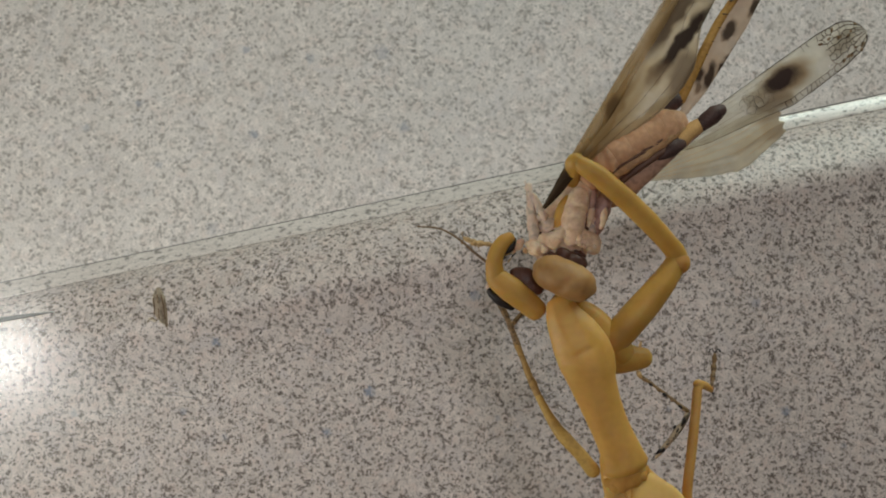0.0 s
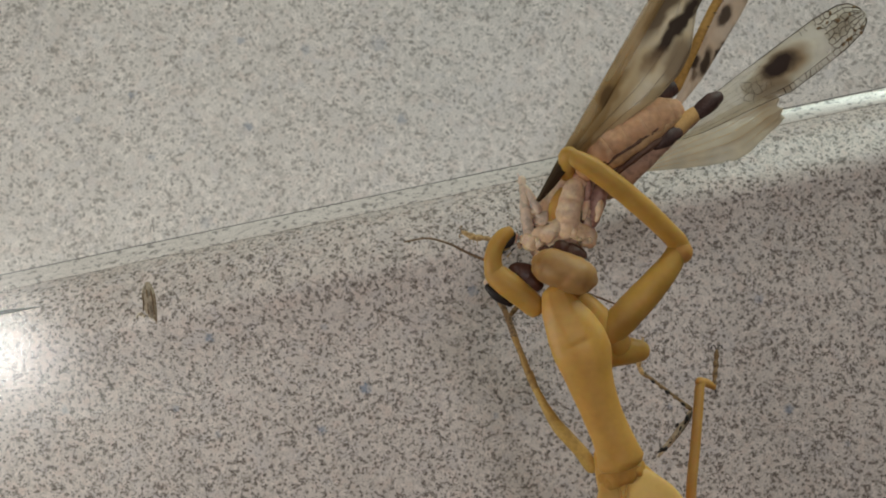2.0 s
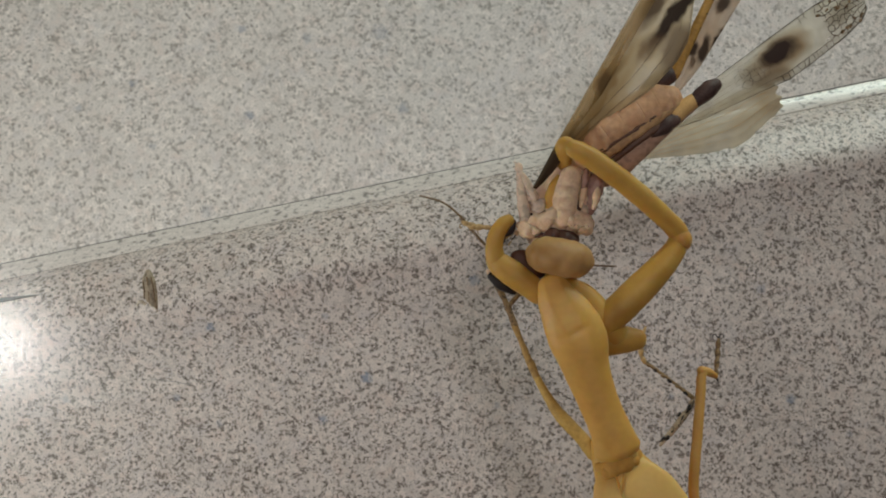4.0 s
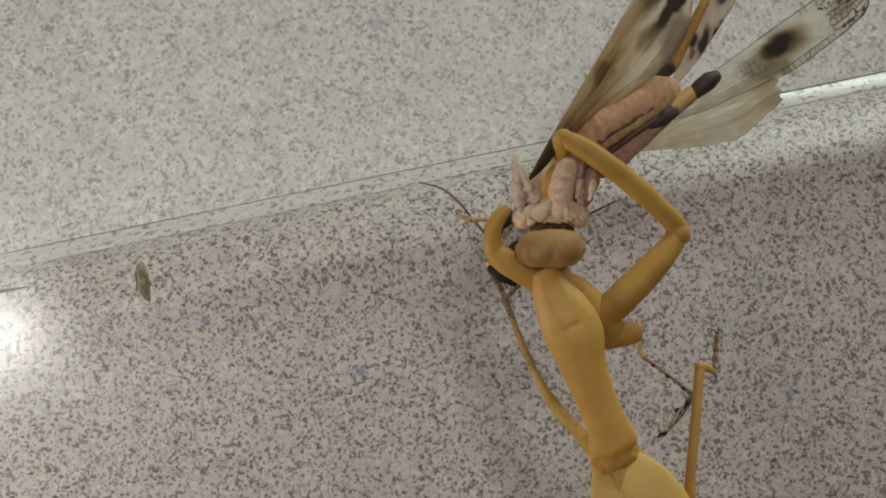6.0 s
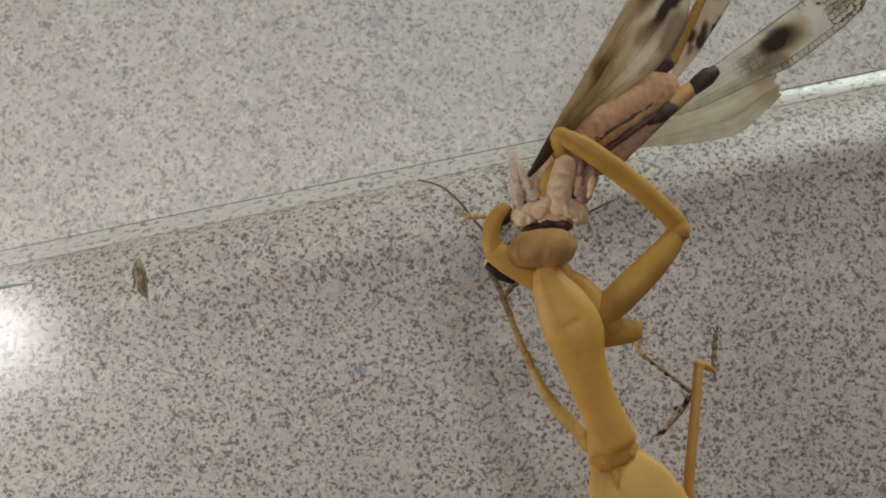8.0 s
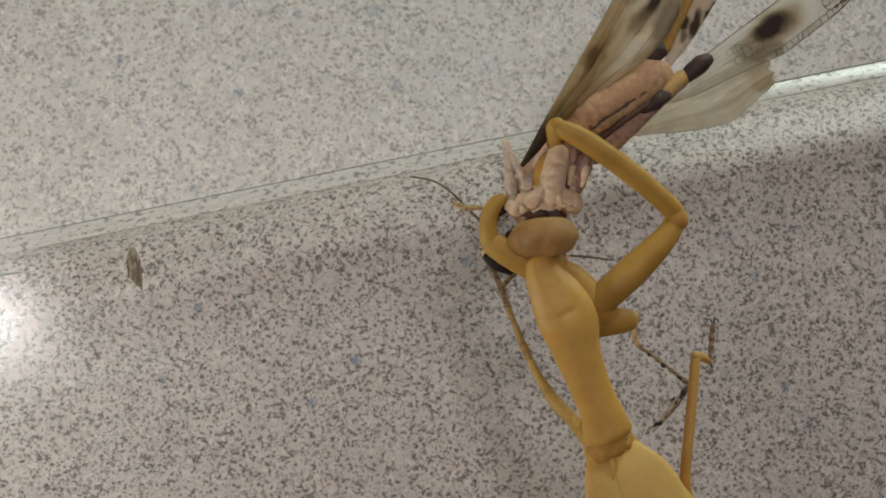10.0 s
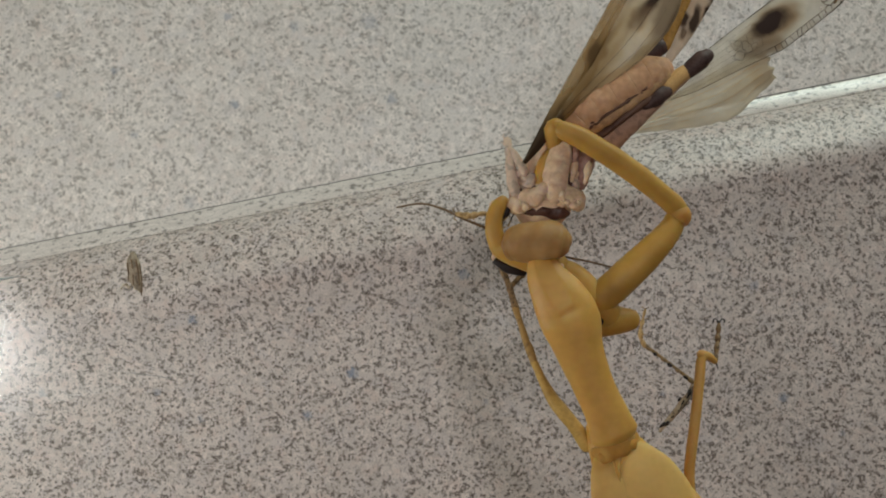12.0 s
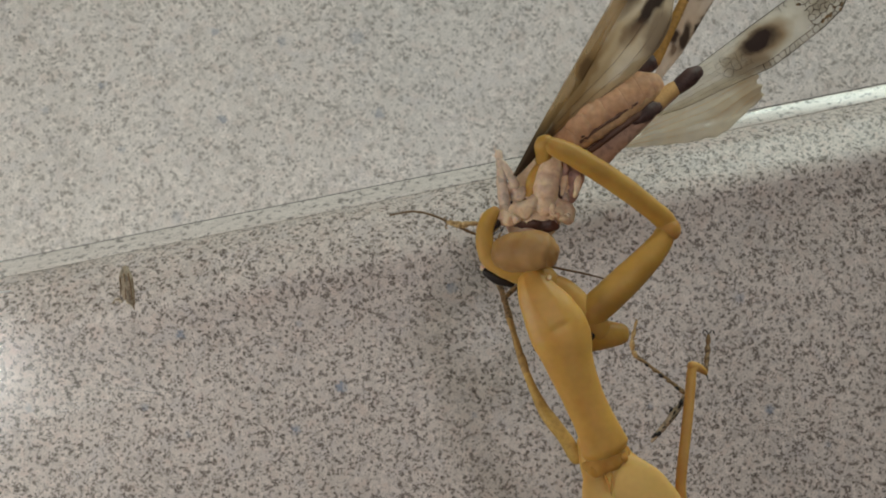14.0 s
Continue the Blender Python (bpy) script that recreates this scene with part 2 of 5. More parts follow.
TARSUS = surface("tarsus_shell", (0.10, 0.05, 0.022), (0.40, 0.24, 0.11), 900, 0.5, stain=(0.025, 0.017, 0.015), stain_on=0.9)
LEGBROWN = surface("mantis_shin_shell", (0.34, 0.185, 0.055), (0.48, 0.285, 0.09), 420, 0.5, stain=(0.12, 0.065, 0.03), stain_on=0.6)
FOOTTAN = surface("foreleg_foot_shell", (0.50, 0.30, 0.12), (0.64, 0.43, 0.20), 600, 0.5, stain=(0.16, 0.08, 0.04), stain_on=0.7)
LEGSHELL = surface("mantis_leg_shell", (0.52, 0.27, 0.068), (0.61, 0.34, 0.10), 300, 0.5, sss=0.5, gloss=0.3)
STALK = surface("leg_shell", (0.48, 0.27, 0.060), (0.60, 0.37, 0.10), 300, 0.5, stain=(0.26, 0.14, 0.045), stain_on=0.35)
SHIN = surface("leg_shin_shell", (0.20, 0.11, 0.05), (0.38, 0.24, 0.11), 460, 0.5, stain=(0.04, 0.025, 0.018), stain_on=0.9)
FEELER = surface("antenna_shell", (0.12, 0.07, 0.04), (0.24, 0.14, 0.07), 900, 0.6)
MOTTLED = surface("mottled_leg_shell", (0.30, 0.21, 0.13), (0.66, 0.53, 0.38), 480, 0.6, stain=(0.03, 0.025, 0.025), stain_on=1.0)
PINK = surface("locust_abdomen_skin", (0.55, 0.285, 0.15), (0.68, 0.395, 0.235), 330, 0.55, 1300, 0.25, 0.2, gloss=0.22)
FLESH = surface("locust_flesh", (0.78, 0.475, 0.305), (0.91, 0.67, 0.47), 420, 0.6, 1300, 0.45, 0.3, stain=(0.52, 0.29, 0.19), stain_on=0.45, gloss=0.2)
STRIPE = surface("locust_thigh_stripe", (0.075, 0.032, 0.022), (0.17, 0.085, 0.055), 500, 0.5, 1500, 0.3)
PURPLE = surface("locust_side_flesh", (0.28, 0.14, 0.12), (0.48, 0.28, 0.22), 500, 0.4, 1300, 0.4, 0.2, stain=(0.12, 0.05, 0.05), stain_on=0.7)
KNEESHELL = surface("locust_knee_shell", (0.028, 0.014, 0.014), (0.12, 0.066, 0.055), 420, 0.52, gloss=0.25)
FLESHGREY = surface("locust_leg_flesh", (0.68, 0.47, 0.345), (0.78, 0.59, 0.46), 400, 0.5, 1300, 0.3, 0.2, stain=(0.25, 0.2, 0.17), stain_on=0.6)
# Dark wound tone; crevice lumps and the foreleg gap use it as painted shade.
GORE_SHADE = surface("torn_flesh", (0.07, 0.03, 0.022), (0.14, 0.06, 0.04), 500, 0.35, 1500, 0.4)
FEMUR = surface("locust_femur_shell", (0.46, 0.26, 0.18), (0.58, 0.37, 0.27), 350, 0.6, 1200, 0.2, stain=(0.14, 0.07, 0.06), stain_on=0.6, gloss=0.2)
# Near-white, metallic: the brightness of a lamp's glint is put into the colour.
GLINT = surface("plastic_glint", (0.92, 0.92, 0.90), (0.96, 0.96, 0.95), 400, 0.3, gloss=0.8)
GLINT.node_tree.nodes["Principled BSDF"].inputs["Metallic"].default_value = 0.9
FLANK = surface("locust_flank_skin", (0.46, 0.25, 0.12), (0.62, 0.38, 0.20), 520, 0.55, 1300, 0.3, 0.2, stain=(0.20, 0.10, 0.06), stain_on=0.5, gloss=0.2)
PALEBAND = surface("locust_pale_band_shell", (0.62, 0.335, 0.12), (0.70, 0.43, 0.18), 500, 0.55, gloss=0.2)
ORANGE = surface("locust_tibia_shell", (0.50, 0.265, 0.06), (0.60, 0.34, 0.10), 300, 0.5, stain=(0.30, 0.14, 0.04), stain_on=0.5, gloss=0.25)
SPINE = surface("spine_horn", (0.30, 0.17, 0.06), (0.45, 0.28, 0.10), 600, 0.4)
VEIN = surface("wing_vein", (0.055, 0.034, 0.024), (0.12, 0.08, 0.045), 500, 0.5)
TEGMEN = membrane("locust_wing_cover", (0.92, 0.75, 0.47), 0.46, [
    (0.0310, -0.0036, 0.0080, 0.0014, -9, (0.050, 0.026, 0.024), 0.95), (0.0335, -0.0008, 0.0090, 0.0016, -4, (0.12, 0.065, 0.04), 0.8),
    (0.0268, -0.0060, 0.0042, 0.0024, 10, (0.19, 0.105, 0.07), 0.6), (0.0110, -0.0014, 0.0120, 0.0016, -6, (0.42, 0.25, 0.09), 0.55), (0.0200, -0.0014, 0.0090, 0.0014, -3, (0.44, 0.29, 0.13), 0.4),
    (0.0250, -0.0030, 0.0030, 0.0012, -12, (0.30, 0.17, 0.09), 0.5),
    (0.0120, -0.0006, 0.0150, 0.0010, 0, (0.34, 0.19, 0.06), 0.7), (0.0040, 0.0000, 0.0080, 0.0010, 0, (0.055, 0.033, 0.024), 0.85),
    (0.0420, -0.0025, 0.0055, 0.0020, 6, (0.08, 0.045, 0.035), 0.65), (0.0480, -0.0010, 0.0045, 0.0030, 10, (0.09, 0.05, 0.035), 0.7)], 0.22)
TEGMEN_SPOT = membrane("locust_spotted_wing_cover", (0.84, 0.64, 0.45), 0.55, [
    (0.0079, 0.0022, 0.0016, 0.0010, 20, (0.075, 0.04, 0.028), 0.9), (0.0086, 0.0006, 0.0026, 0.0009, 8, (0.065, 0.035, 0.025), 0.9),
    (0.0108, -0.0007, 0.0018, 0.0009, 0, (0.055, 0.03, 0.022), 0.95), (0.0045, -0.0009, 0.0026, 0.0003, 0, (0.14, 0.075, 0.045), 0.8),
    (0.0015, -0.0006, 0.0010, 0.0005, 20, (0.06, 0.035, 0.025), 0.9), (0.0062, 0.0012, 0.0010, 0.0006, 30, (0.16, 0.09, 0.05), 0.7),
    (0.0138, -0.0009, 0.0016, 0.0007, 15, (0.07, 0.04, 0.028), 0.9), (0.0155, 0.0014, 0.0020, 0.0010, 0, (0.07, 0.04, 0.03), 0.85), (0.0205, -0.0002, 0.0022, 0.0010, 0, (0.08, 0.05, 0.03), 0.85)])
TEGMEN_EDGE = membrane("locust_wing_edge", (0.60, 0.39, 0.16), 0.40, [(0.002, 0.0, 0.010, 0.004, 0, (0.055, 0.033, 0.025), 0.9), (0.0180, 0.0, 0.0022, 0.0014, 0, (0.16, 0.085, 0.04), 0.7)], 0.5)
HINDWING = membrane("locust_hindwing", (0.98, 0.91, 0.73), 0.34, [
    (0.0204, 0.0012, 0.0058, 0.0029, 2, (0.38, 0.205, 0.065), 0.75), (0.0200, 0.0014, 0.0037, 0.0019, 3, (0.045, 0.022, 0.024), 0.93),
    (0.0176, -0.0012, 0.0040, 0.0013, -8, (0.34, 0.22, 0.11), 0.65), (0.0150, 0.0008, 0.0022, 0.0018, 15, (0.36, 0.24, 0.11), 0.45), (0.0305, 0.0014, 0.0030, 0.0014, 15, (0.28, 0.20, 0.12), 0.5)])
FAN = membrane("locust_hindwing_fan", (1.0, 0.92, 0.72), 0.58, [(0.0222, 0.0020, 0.0034, 0.0030, 10, (0.66, 0.50, 0.30), 0.45), (0.0185, 0.0006, 0.0060, 0.0013, 6, (0.66, 0.50, 0.30), 0.35)], 0.03)
SILK = surface("larva_case_fringe", (0.55, 0.45, 0.34), (0.70, 0.60, 0.47), 700, 0.8, 2200, 0.4)
CASE = surface("larva_case_silk", (0.30, 0.225, 0.16), (0.46, 0.365, 0.27), 600, 0.85, 2200, 0.6, stain=(0.09, 0.075, 0.06), stain_on=0.6)


# ---- building helpers: all shapes are drawn in millimetres, seen from above ----
ORIGIN, TURN = {}, {}


def M(across, down, lift):
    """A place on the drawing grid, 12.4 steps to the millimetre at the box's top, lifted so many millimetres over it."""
    k = (165.0 - lift) / 2042.4
    return ((across - 784) * k, (441 - down) * k, 155.0 + lift)


def thing(name, at, label, category):
    ob = new(name)
    ob.location = Vector(at) * 0.001
    ob.empty_display_size = 0.01
    ORIGIN[ob.name] = Vector(at)
    return tagged(ob, label, category)


def part(name, bm, material, parent=None, label="", at=None, turn=0.0):
    """Links a bmesh, in millimetres, as one mesh with its origin at a joint and its x axis turned in the plane."""
    at = Vector(at if at is not None else (ORIGIN[parent.name] if parent else (0, 0, 0)))
    lean = TURN.get(parent.name, 0.0) if parent else 0.0
    turn = turn or lean
    m = Matrix.Translation(at * 0.001) @ pose(0, 0, 0, 0, 0, turn) if turn else Matrix.Translation(at * 0.001)
    bmesh.ops.transform(bm, matrix=m.inverted() @ Matrix.Scale(0.001, 4), verts=bm.verts)
    bmesh.ops.recalc_face_normals(bm, faces=bm.faces)
    me = bpy.data.meshes.new(name)
    bm.to_mesh(me)
    bm.free()
    for f in me.polygons:
        f.use_smooth = True
    me.materials.append(material)
    ob = new(name, me)
    ORIGIN[ob.name] = at
    if parent:
        ob.parent = parent
        ob.location = pose(0, 0, 0, 0, 0, -lean) @ ((at - ORIGIN[parent.name]) * 0.001)
    else:
        ob.location = at * 0.001
    ob.rotation_euler = (0, 0, radians(turn - lean))
    TURN[ob.name] = turn
    if label:
        tagged(ob, label)
    return ob


def spline(keys, steps):
    """A smooth run through the keys (tuples of any length)."""
    k = [np.array(v, float) for v in keys]
    k = [2 * k[0] - k[1]] + k + [2 * k[-1] - k[-2]]
    run = []
    for i in range(1, len(k) - 2):
        for j in range(steps):
            u = j / steps
            run.append(0.5 * ((2 * k[i]) + (k[i + 1] - k[i - 1]) * u + (2 * k[i - 1] - 5 * k[i] + 4 * k[i + 1] - k[i + 2]) * u * u
                              + (3 * k[i] - k[i - 1] - 3 * k[i + 1] + k[i + 2]) * u ** 3))
    run.append(k[-2])
    return run


def loft(keys, flat=1.0, sides=14, steps=6, rough=0.0, cap=1.0, bm=None, keel=0.0, carve=None):
    """A rounded limb or body: keys are (x, y, z, half width); flat is its height over its width; keel lifts a ridge along its back;
    carve adds relief by the share of its length and the angle round it."""
    bm = bm or bmesh.new()
    run = spline(keys, steps)
    pts = [Vector(r[:3]) for r in run]
    rad = [max(0.02, float(r[3])) for r in run]
    stations = []
    for i, p in enumerate(pts):
        d = (pts[min(i + 1, len(pts) - 1)] - pts[max(i - 1, 0)]).normalized()
        stations.append((p, d, rad[i]))
    if cap:
        p, d, r = stations[0]
        head = [(p - d * r * cap * math.sin(a), d, r * math.cos(a)) for a in (1.35, 1.0, 0.55)]
        p, d, r = stations[-1]
        tail = [(p + d * r * cap * math.sin(a), d, r * math.cos(a)) for a in (0.55, 1.0, 1.35)]
        stations = head + stations + tail
    loops = []
    for place, (p, d, r) in enumerate(stations):
        share = place / (len(stations) - 1)
        side = d.cross(Vector((0, 0, 1)))
        side = side.normalized() if side.length > 1e-3 else Vector((1, 0, 0))
        up = side.cross(d).normalized()
        ring = []
        for s in range(sides):
            a = 2 * math.pi * s / sides
            w = 1 + (rough * noise.noise(p * 0.9 + Vector((math.cos(a), math.sin(a), 0)) * 1.1) if rough else 0)
            lift = 1 + keel * max(0.0, math.sin(a)) ** 3 + (carve(share, a) if carve else 0)
            ring.append(bm.verts.new(p + side * (r * w * math.cos(a)) + up * (r * flat * w * lift * math.sin(a))))
        loops.append(ring)
    for a, b in zip(loops, loops[1:]):
        for s in range(sides):
            bm.faces.new((a[s], a[(s + 1) % sides], b[(s + 1) % sides], b[s]))
    bm.faces.new(list(reversed(loops[0])))
    bm.faces.new(loops[-1])
    return bm


def lump(at, size, turn=0.0, rough=0.15, seed=0.0, bm=None, detail=3, freq=0.7):
    """A rounded lump with an uneven skin; size is its three half axes."""
    bm = bm or bmesh.new()
    made = bmesh.ops.create_icosphere(bm, subdivisions=detail, radius=1.0)["verts"]
    m = pose(0, 0, 0, 0, 0, turn)
    for v in made:
        q = v.co.copy()
        w = 1 + rough * noise.noise(Vector((q.x * size[0], q.y * size[1], q.z * size[2])) * freq + Vector((seed, seed, seed)))
        v.co = m @ Vector((q.x * size[0] * w, q.y * size[1] * w, q.z * size[2] * w)) + Vector(at)
    return bm


def sheet(base, turn, length, upper, lower, thick=0.05, rise=0.0, bow=0.6, nu=40, nv=10, ragged=0.0):
    """A thin wing: upper and lower are half widths along its length as (share, mm); a little bowed and pleated."""
    bm = bmesh.new()
    us = np.linspace(0, 1, nu)
    hi = np.interp(us, *zip(*upper))
    lo = np.interp(us, *zip(*lower))
    if ragged:
        lo = lo + np.array([ragged * noise.noise(Vector((u * 17, 0.3, 7))) * min(1, 4 * u) for u in us])
        hi = hi + np.array([ragged * noise.noise(Vector((u * 17, 5.3, 2))) * min(1, 4 * u) for u in us])
    m = Matrix.Translation(base) @ pose(0, 0, 0, 0, 0, turn)
    layers = []
    for dz in (thick / 2, -thick / 2):
        rows = []
        for i, u in enumerate(us):
            row = []
            for j in range(nv + 1):
                s = j / nv
                y = lo[i] * (1 - s) + hi[i] * s
                z = rise * u + bow * math.sin(math.pi * s) + 0.12 * math.sin(s * 31 + u * 2) + 0.15 * noise.noise(Vector((u * length * 0.2, y * 0.5, 3.1)))
                torn = 4.0 * ragged * noise.noise(Vector((s * 5, 1.7, 0.4))) * max(0.0, 5 * u - 4)
                row.append(bm.verts.new(m @ Vector((u * length + torn, y, z + dz))))
            rows.append(row)
        layers.append(rows)
    a, b = layers
    for i in range(nu - 1):
        for j in range(nv):
            bm.faces.new((a[i][j], a[i + 1][j], a[i + 1][j + 1], a[i][j + 1]))
            bm.faces.new((b[i][j + 1], b[i + 1][j + 1], b[i + 1][j], b[i][j]))
        for j, flip in ((0, False), (nv, True)):
            q = (a[i][j], b[i][j], b[i + 1][j], a[i + 1][j])
            bm.faces.new(tuple(reversed(q)) if flip else q)
    for i in (0, nu - 1):
        for j in range(nv):
            bm.faces.new((a[i][j], a[i][j + 1], b[i][j + 1], b[i][j]))
    return bm


def wing_point(base, turn, length, upper, lower, rise, bow, u, s):
    hi = float(np.interp(u, *zip(*upper)))
    lo = float(np.interp(u, *zip(*lower)))
    y = lo * (1 - s) + hi * s
    z = rise * u + bow * math.sin(math.pi * s) + 0.15 * noise.noise(Vector((u * length * 0.2, y * 0.5, 3.1)))
    return (Matrix.Translation(base) @ pose(0, 0, 0, 0, 0, turn)) @ Vector((u * length, y, z + 0.1))


def thread(bm, points, r, sides=4):
    """A thin round thread through the points."""
    loops = []
    for i, p in enumerate(points):
        d = (points[min(i + 1, len(points) - 1)] - points[max(i - 1, 0)])
        d = d.normalized() if d.length > 1e-6 else Vector((1, 0, 0))
        side = d.cross(Vector((0, 0, 1)))
        side = side.normalized() if side.length > 1e-3 else Vector((1, 0, 0))
        up = side.cross(d)
        loops.append([bm.verts.new(p + (side * math.cos(a) + up * math.sin(a)) * r) for a in (2 * math.pi * k / sides for k in range(sides))])
    for a, b in zip(loops, loops[1:]):
        for s in range(sides):
            bm.faces.new((a[s], a[(s + 1) % sides], b[(s + 1) % sides], b[s]))
    return bm


def spike(at, way, length, r, bm):
    w = Vector(way).normalized()
    return thread(bm, [Vector(at), Vector(at) + w * length * 0.5, Vector(at) + w * length], r) if r < 0.06 else \
        loft([(*at, r), (*(Vector(at) + w * length * 0.55), r * 0.6), (*(Vector(at) + w * length), r * 0.15)], 1.0, 6, 2, bm=bm)


# ---- the counter ----
EDGE = 11.6            # the edge runs at this angle across the counter
ROLL, SWEEP = 16.2, 72.0
DECK, FULL = 80.0, 0.75   # height of the counter top, and the size of its profile


def run_profile(name, profile, material, label, half=650.0, cuts=1):
    """Extrudes a profile of (across, height) along the edge's direction."""
    bm = bmesh.new()
    profile = [(v * FULL, DECK + z * FULL) for v, z in profile]
    c, s = math.cos(radians(EDGE)), math.sin(radians(EDGE))
    lines = []
    for k in range(cuts + 1):
        u = -half + 2 * half * k / cuts
        lines.append([bm.verts.new((u * c - v * s, u * s + v * c, z)) for v, z in profile])
    n = len(profile)
    for a, b in zip(lines, lines[1:]):
        for i in range(n):
            bm.faces.new((a[i], a[(i + 1) % n], b[(i + 1) % n], b[i]))
    bm.faces.new(lines[0])
    bm.faces.new(list(reversed(lines[-1])))
    ob = part(name, bm, material)
    for f in ob.data.polygons:
        f.use_smooth = abs(f.normal.z) > 0.3 and f.area < 0.002
    return tagged(ob, label, name.replace("_", " "), kind="structure")


V0 = 5.0
CREST, RISE, SWALE = 3.8, 2.3, -20.0    # a low drip bar runs along the edge: hollow inside, round outside
bar = [(SWALE + (CREST - 1.6 - SWALE) * k / 14, RISE * 0.94 * (k / 14) ** 2.0) for k in range(15)]
join = (V0 + ROLL * math.sin(radians(28)), ROLL * (math.cos(radians(28)) - 1))
for k in range(1, 17):
    u = k / 16
    h00, h10, h01, h11 = 2 * u ** 3 - 3 * u * u + 1, u ** 3 - 2 * u * u + u, 3 * u * u - 2 * u ** 3, u ** 3 - u * u
    a, w = bar[14], join[0] - bar[14][0]
    bar.append((a[0] + w * u, h00 * a[1] + h10 * w * 0.15 + h01 * join[1] - h11 * w * math.tan(radians(28))))
arc = [(V0 + ROLL * math.sin(radians(SWEEP * k / 22)), ROLL * (math.cos(radians(SWEEP * k / 22)) - 1)) for k in range(9, 23)]
arc = bar + arc
FOOT_V, FOOT_Z = arc[-1]
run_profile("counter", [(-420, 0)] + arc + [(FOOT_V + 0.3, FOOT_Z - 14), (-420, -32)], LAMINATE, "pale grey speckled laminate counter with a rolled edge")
# The ledge dips away from the edge only to take more of the tube's light.
run_profile("ledge", [(25.30, -13.8), (180, -24.5), (420, -24.5), (420, -32), (25.35, -32)], LEDGE_LIT, "pale grey speckled laminate ledge behind the counter edge")
bead = [(FOOT_V + 0.02 + 4.6 * k / 10, FOOT_Z - 0.05 - 0.20 * k - 0.0045 * k * k) for k in range(11)]
run_profile("edge_trim", bead + [(FOOT_V + 4.6, -20), (FOOT_V + 0.4, -20)], BEAD, "glossy speckled lip along the counter joint")
run_profile("joint_gap", [(25.02, -14.0), (25.7, -14.0), (25.7, -25), (25.05, -25)], GAP, "dark grey joint line beside the glossy lip")


def box(name, lo, hi, material, label, category, kind="structure"):
    bm = bmesh.new()
    bmesh.ops.create_cube(bm, size=1.0)
    for v in bm.verts:
        v.co = Vector([l if c < 0 else h for c, l, h in zip(v.co, lo, hi)])
    ob = part(name, bm, material)
    for f in ob.data.polygons:
        f.use_smooth = False
    return tagged(ob, label, category, kind=kind)


run_profile("cabinet_base", [(-410, -33), (410, -33), (410, -1200), (-410, -1200)], BOARD, "grey board cabinet carrying the counter", 640.0)
box("floor", (-1600, -1600, -880), (1600, 1600, -820), BOARD, "plain grey floor under the counter", "floor")
box("ceiling", (-1600, -1600, 1560), (1600, 1600, 1620), PAINT, "plain off-white painted ceiling", "ceiling")
box("wall_north", (-1600, 1600, -820), (1600, 1660, 1560), PAINT, "plain off-white painted wall", "wall")
box("wall_south", (-1600, -1660, -820), (1600, -1600, 1560), PAINT, "plain off-white painted wall", "wall")
box("wall_west", (-1660, -1600, -820), (-1600, 1600, 1560), PAINT, "plain off-white painted wall", "wall")
box("wall_east", (1600, -1600, -820), (1660, 1600, 1560), PAINT, "plain off-white painted wall", "wall")

b = bmesh.new()
scratch_and_glint = [(-88.5 + 34.5 * u, -21.7 - 4.7 * u + 0.19 * math.sin(9 * u), DECK + 0.02) for u in np.linspace(0, 1, 14)]
thread(b, [Vector(p) for p in scratch_and_glint], 0.07)
part("scratch_and_glint", b, GAP, bpy.data.objects["counter"])

# ---- the clear plastic box on which the insects stand ----
TOP = 155.0
tank = thing("clear_plastic_box", (0, 0, 0), "clear plastic box with a part matte, part glossy top, standing on the speckled counter", "plastic box")
# The top is split so that only its left strip mirrors the desk lamp.
for nm, lo, hi in (("top_pane", (-51, -150, TOP - 2), (190, 150, TOP)), ("glossy_top_pane", (-190, -150, TOP - 2), (-51.02, 150, TOP)), ("side_pane", (-190, -150, DECK + 0.2), (-188, 150, TOP - 2.1)),
                   ("side_pane", (188, -150, DECK + 0.2), (190, 150, TOP - 2.1)), ("side_pane", (-187.9, -150, DECK + 0.2), (187.9, -148, TOP - 2.1)),
                   ("side_pane", (-187.9, 148, DECK + 0.2), (187.9, 150, TOP - 2.1))):
    b = bmesh.new()
    bmesh.ops.create_cube(b, size=1.0)
    for v in b.verts:
        v.co = Vector([l if c < 0 else h for c, l, h in zip(v.co, lo, hi)])
    pane = part(nm, b, MATTE if nm == "top_pane" else ACRYLIC, tank)
    for f in pane.data.polygons:
        f.use_smooth = False

# white streak laid on the plastic in place of a lamp's glint at its edge
b = bmesh.new()
loft([(*(-68.18, -6.22, 155.15), 0.36), (*(-64.14, -5.65, 155.15), 0.30), (*(-61.39, -5.25, 155.12), 0.18), (*(-59.13, -4.93, 155.08), 0.06)], 0.7, 16, 6, bm=b)
part("scratch_and_glint", b, GLINT, tank, "white streak standing in for a lamp's glint on the plastic")

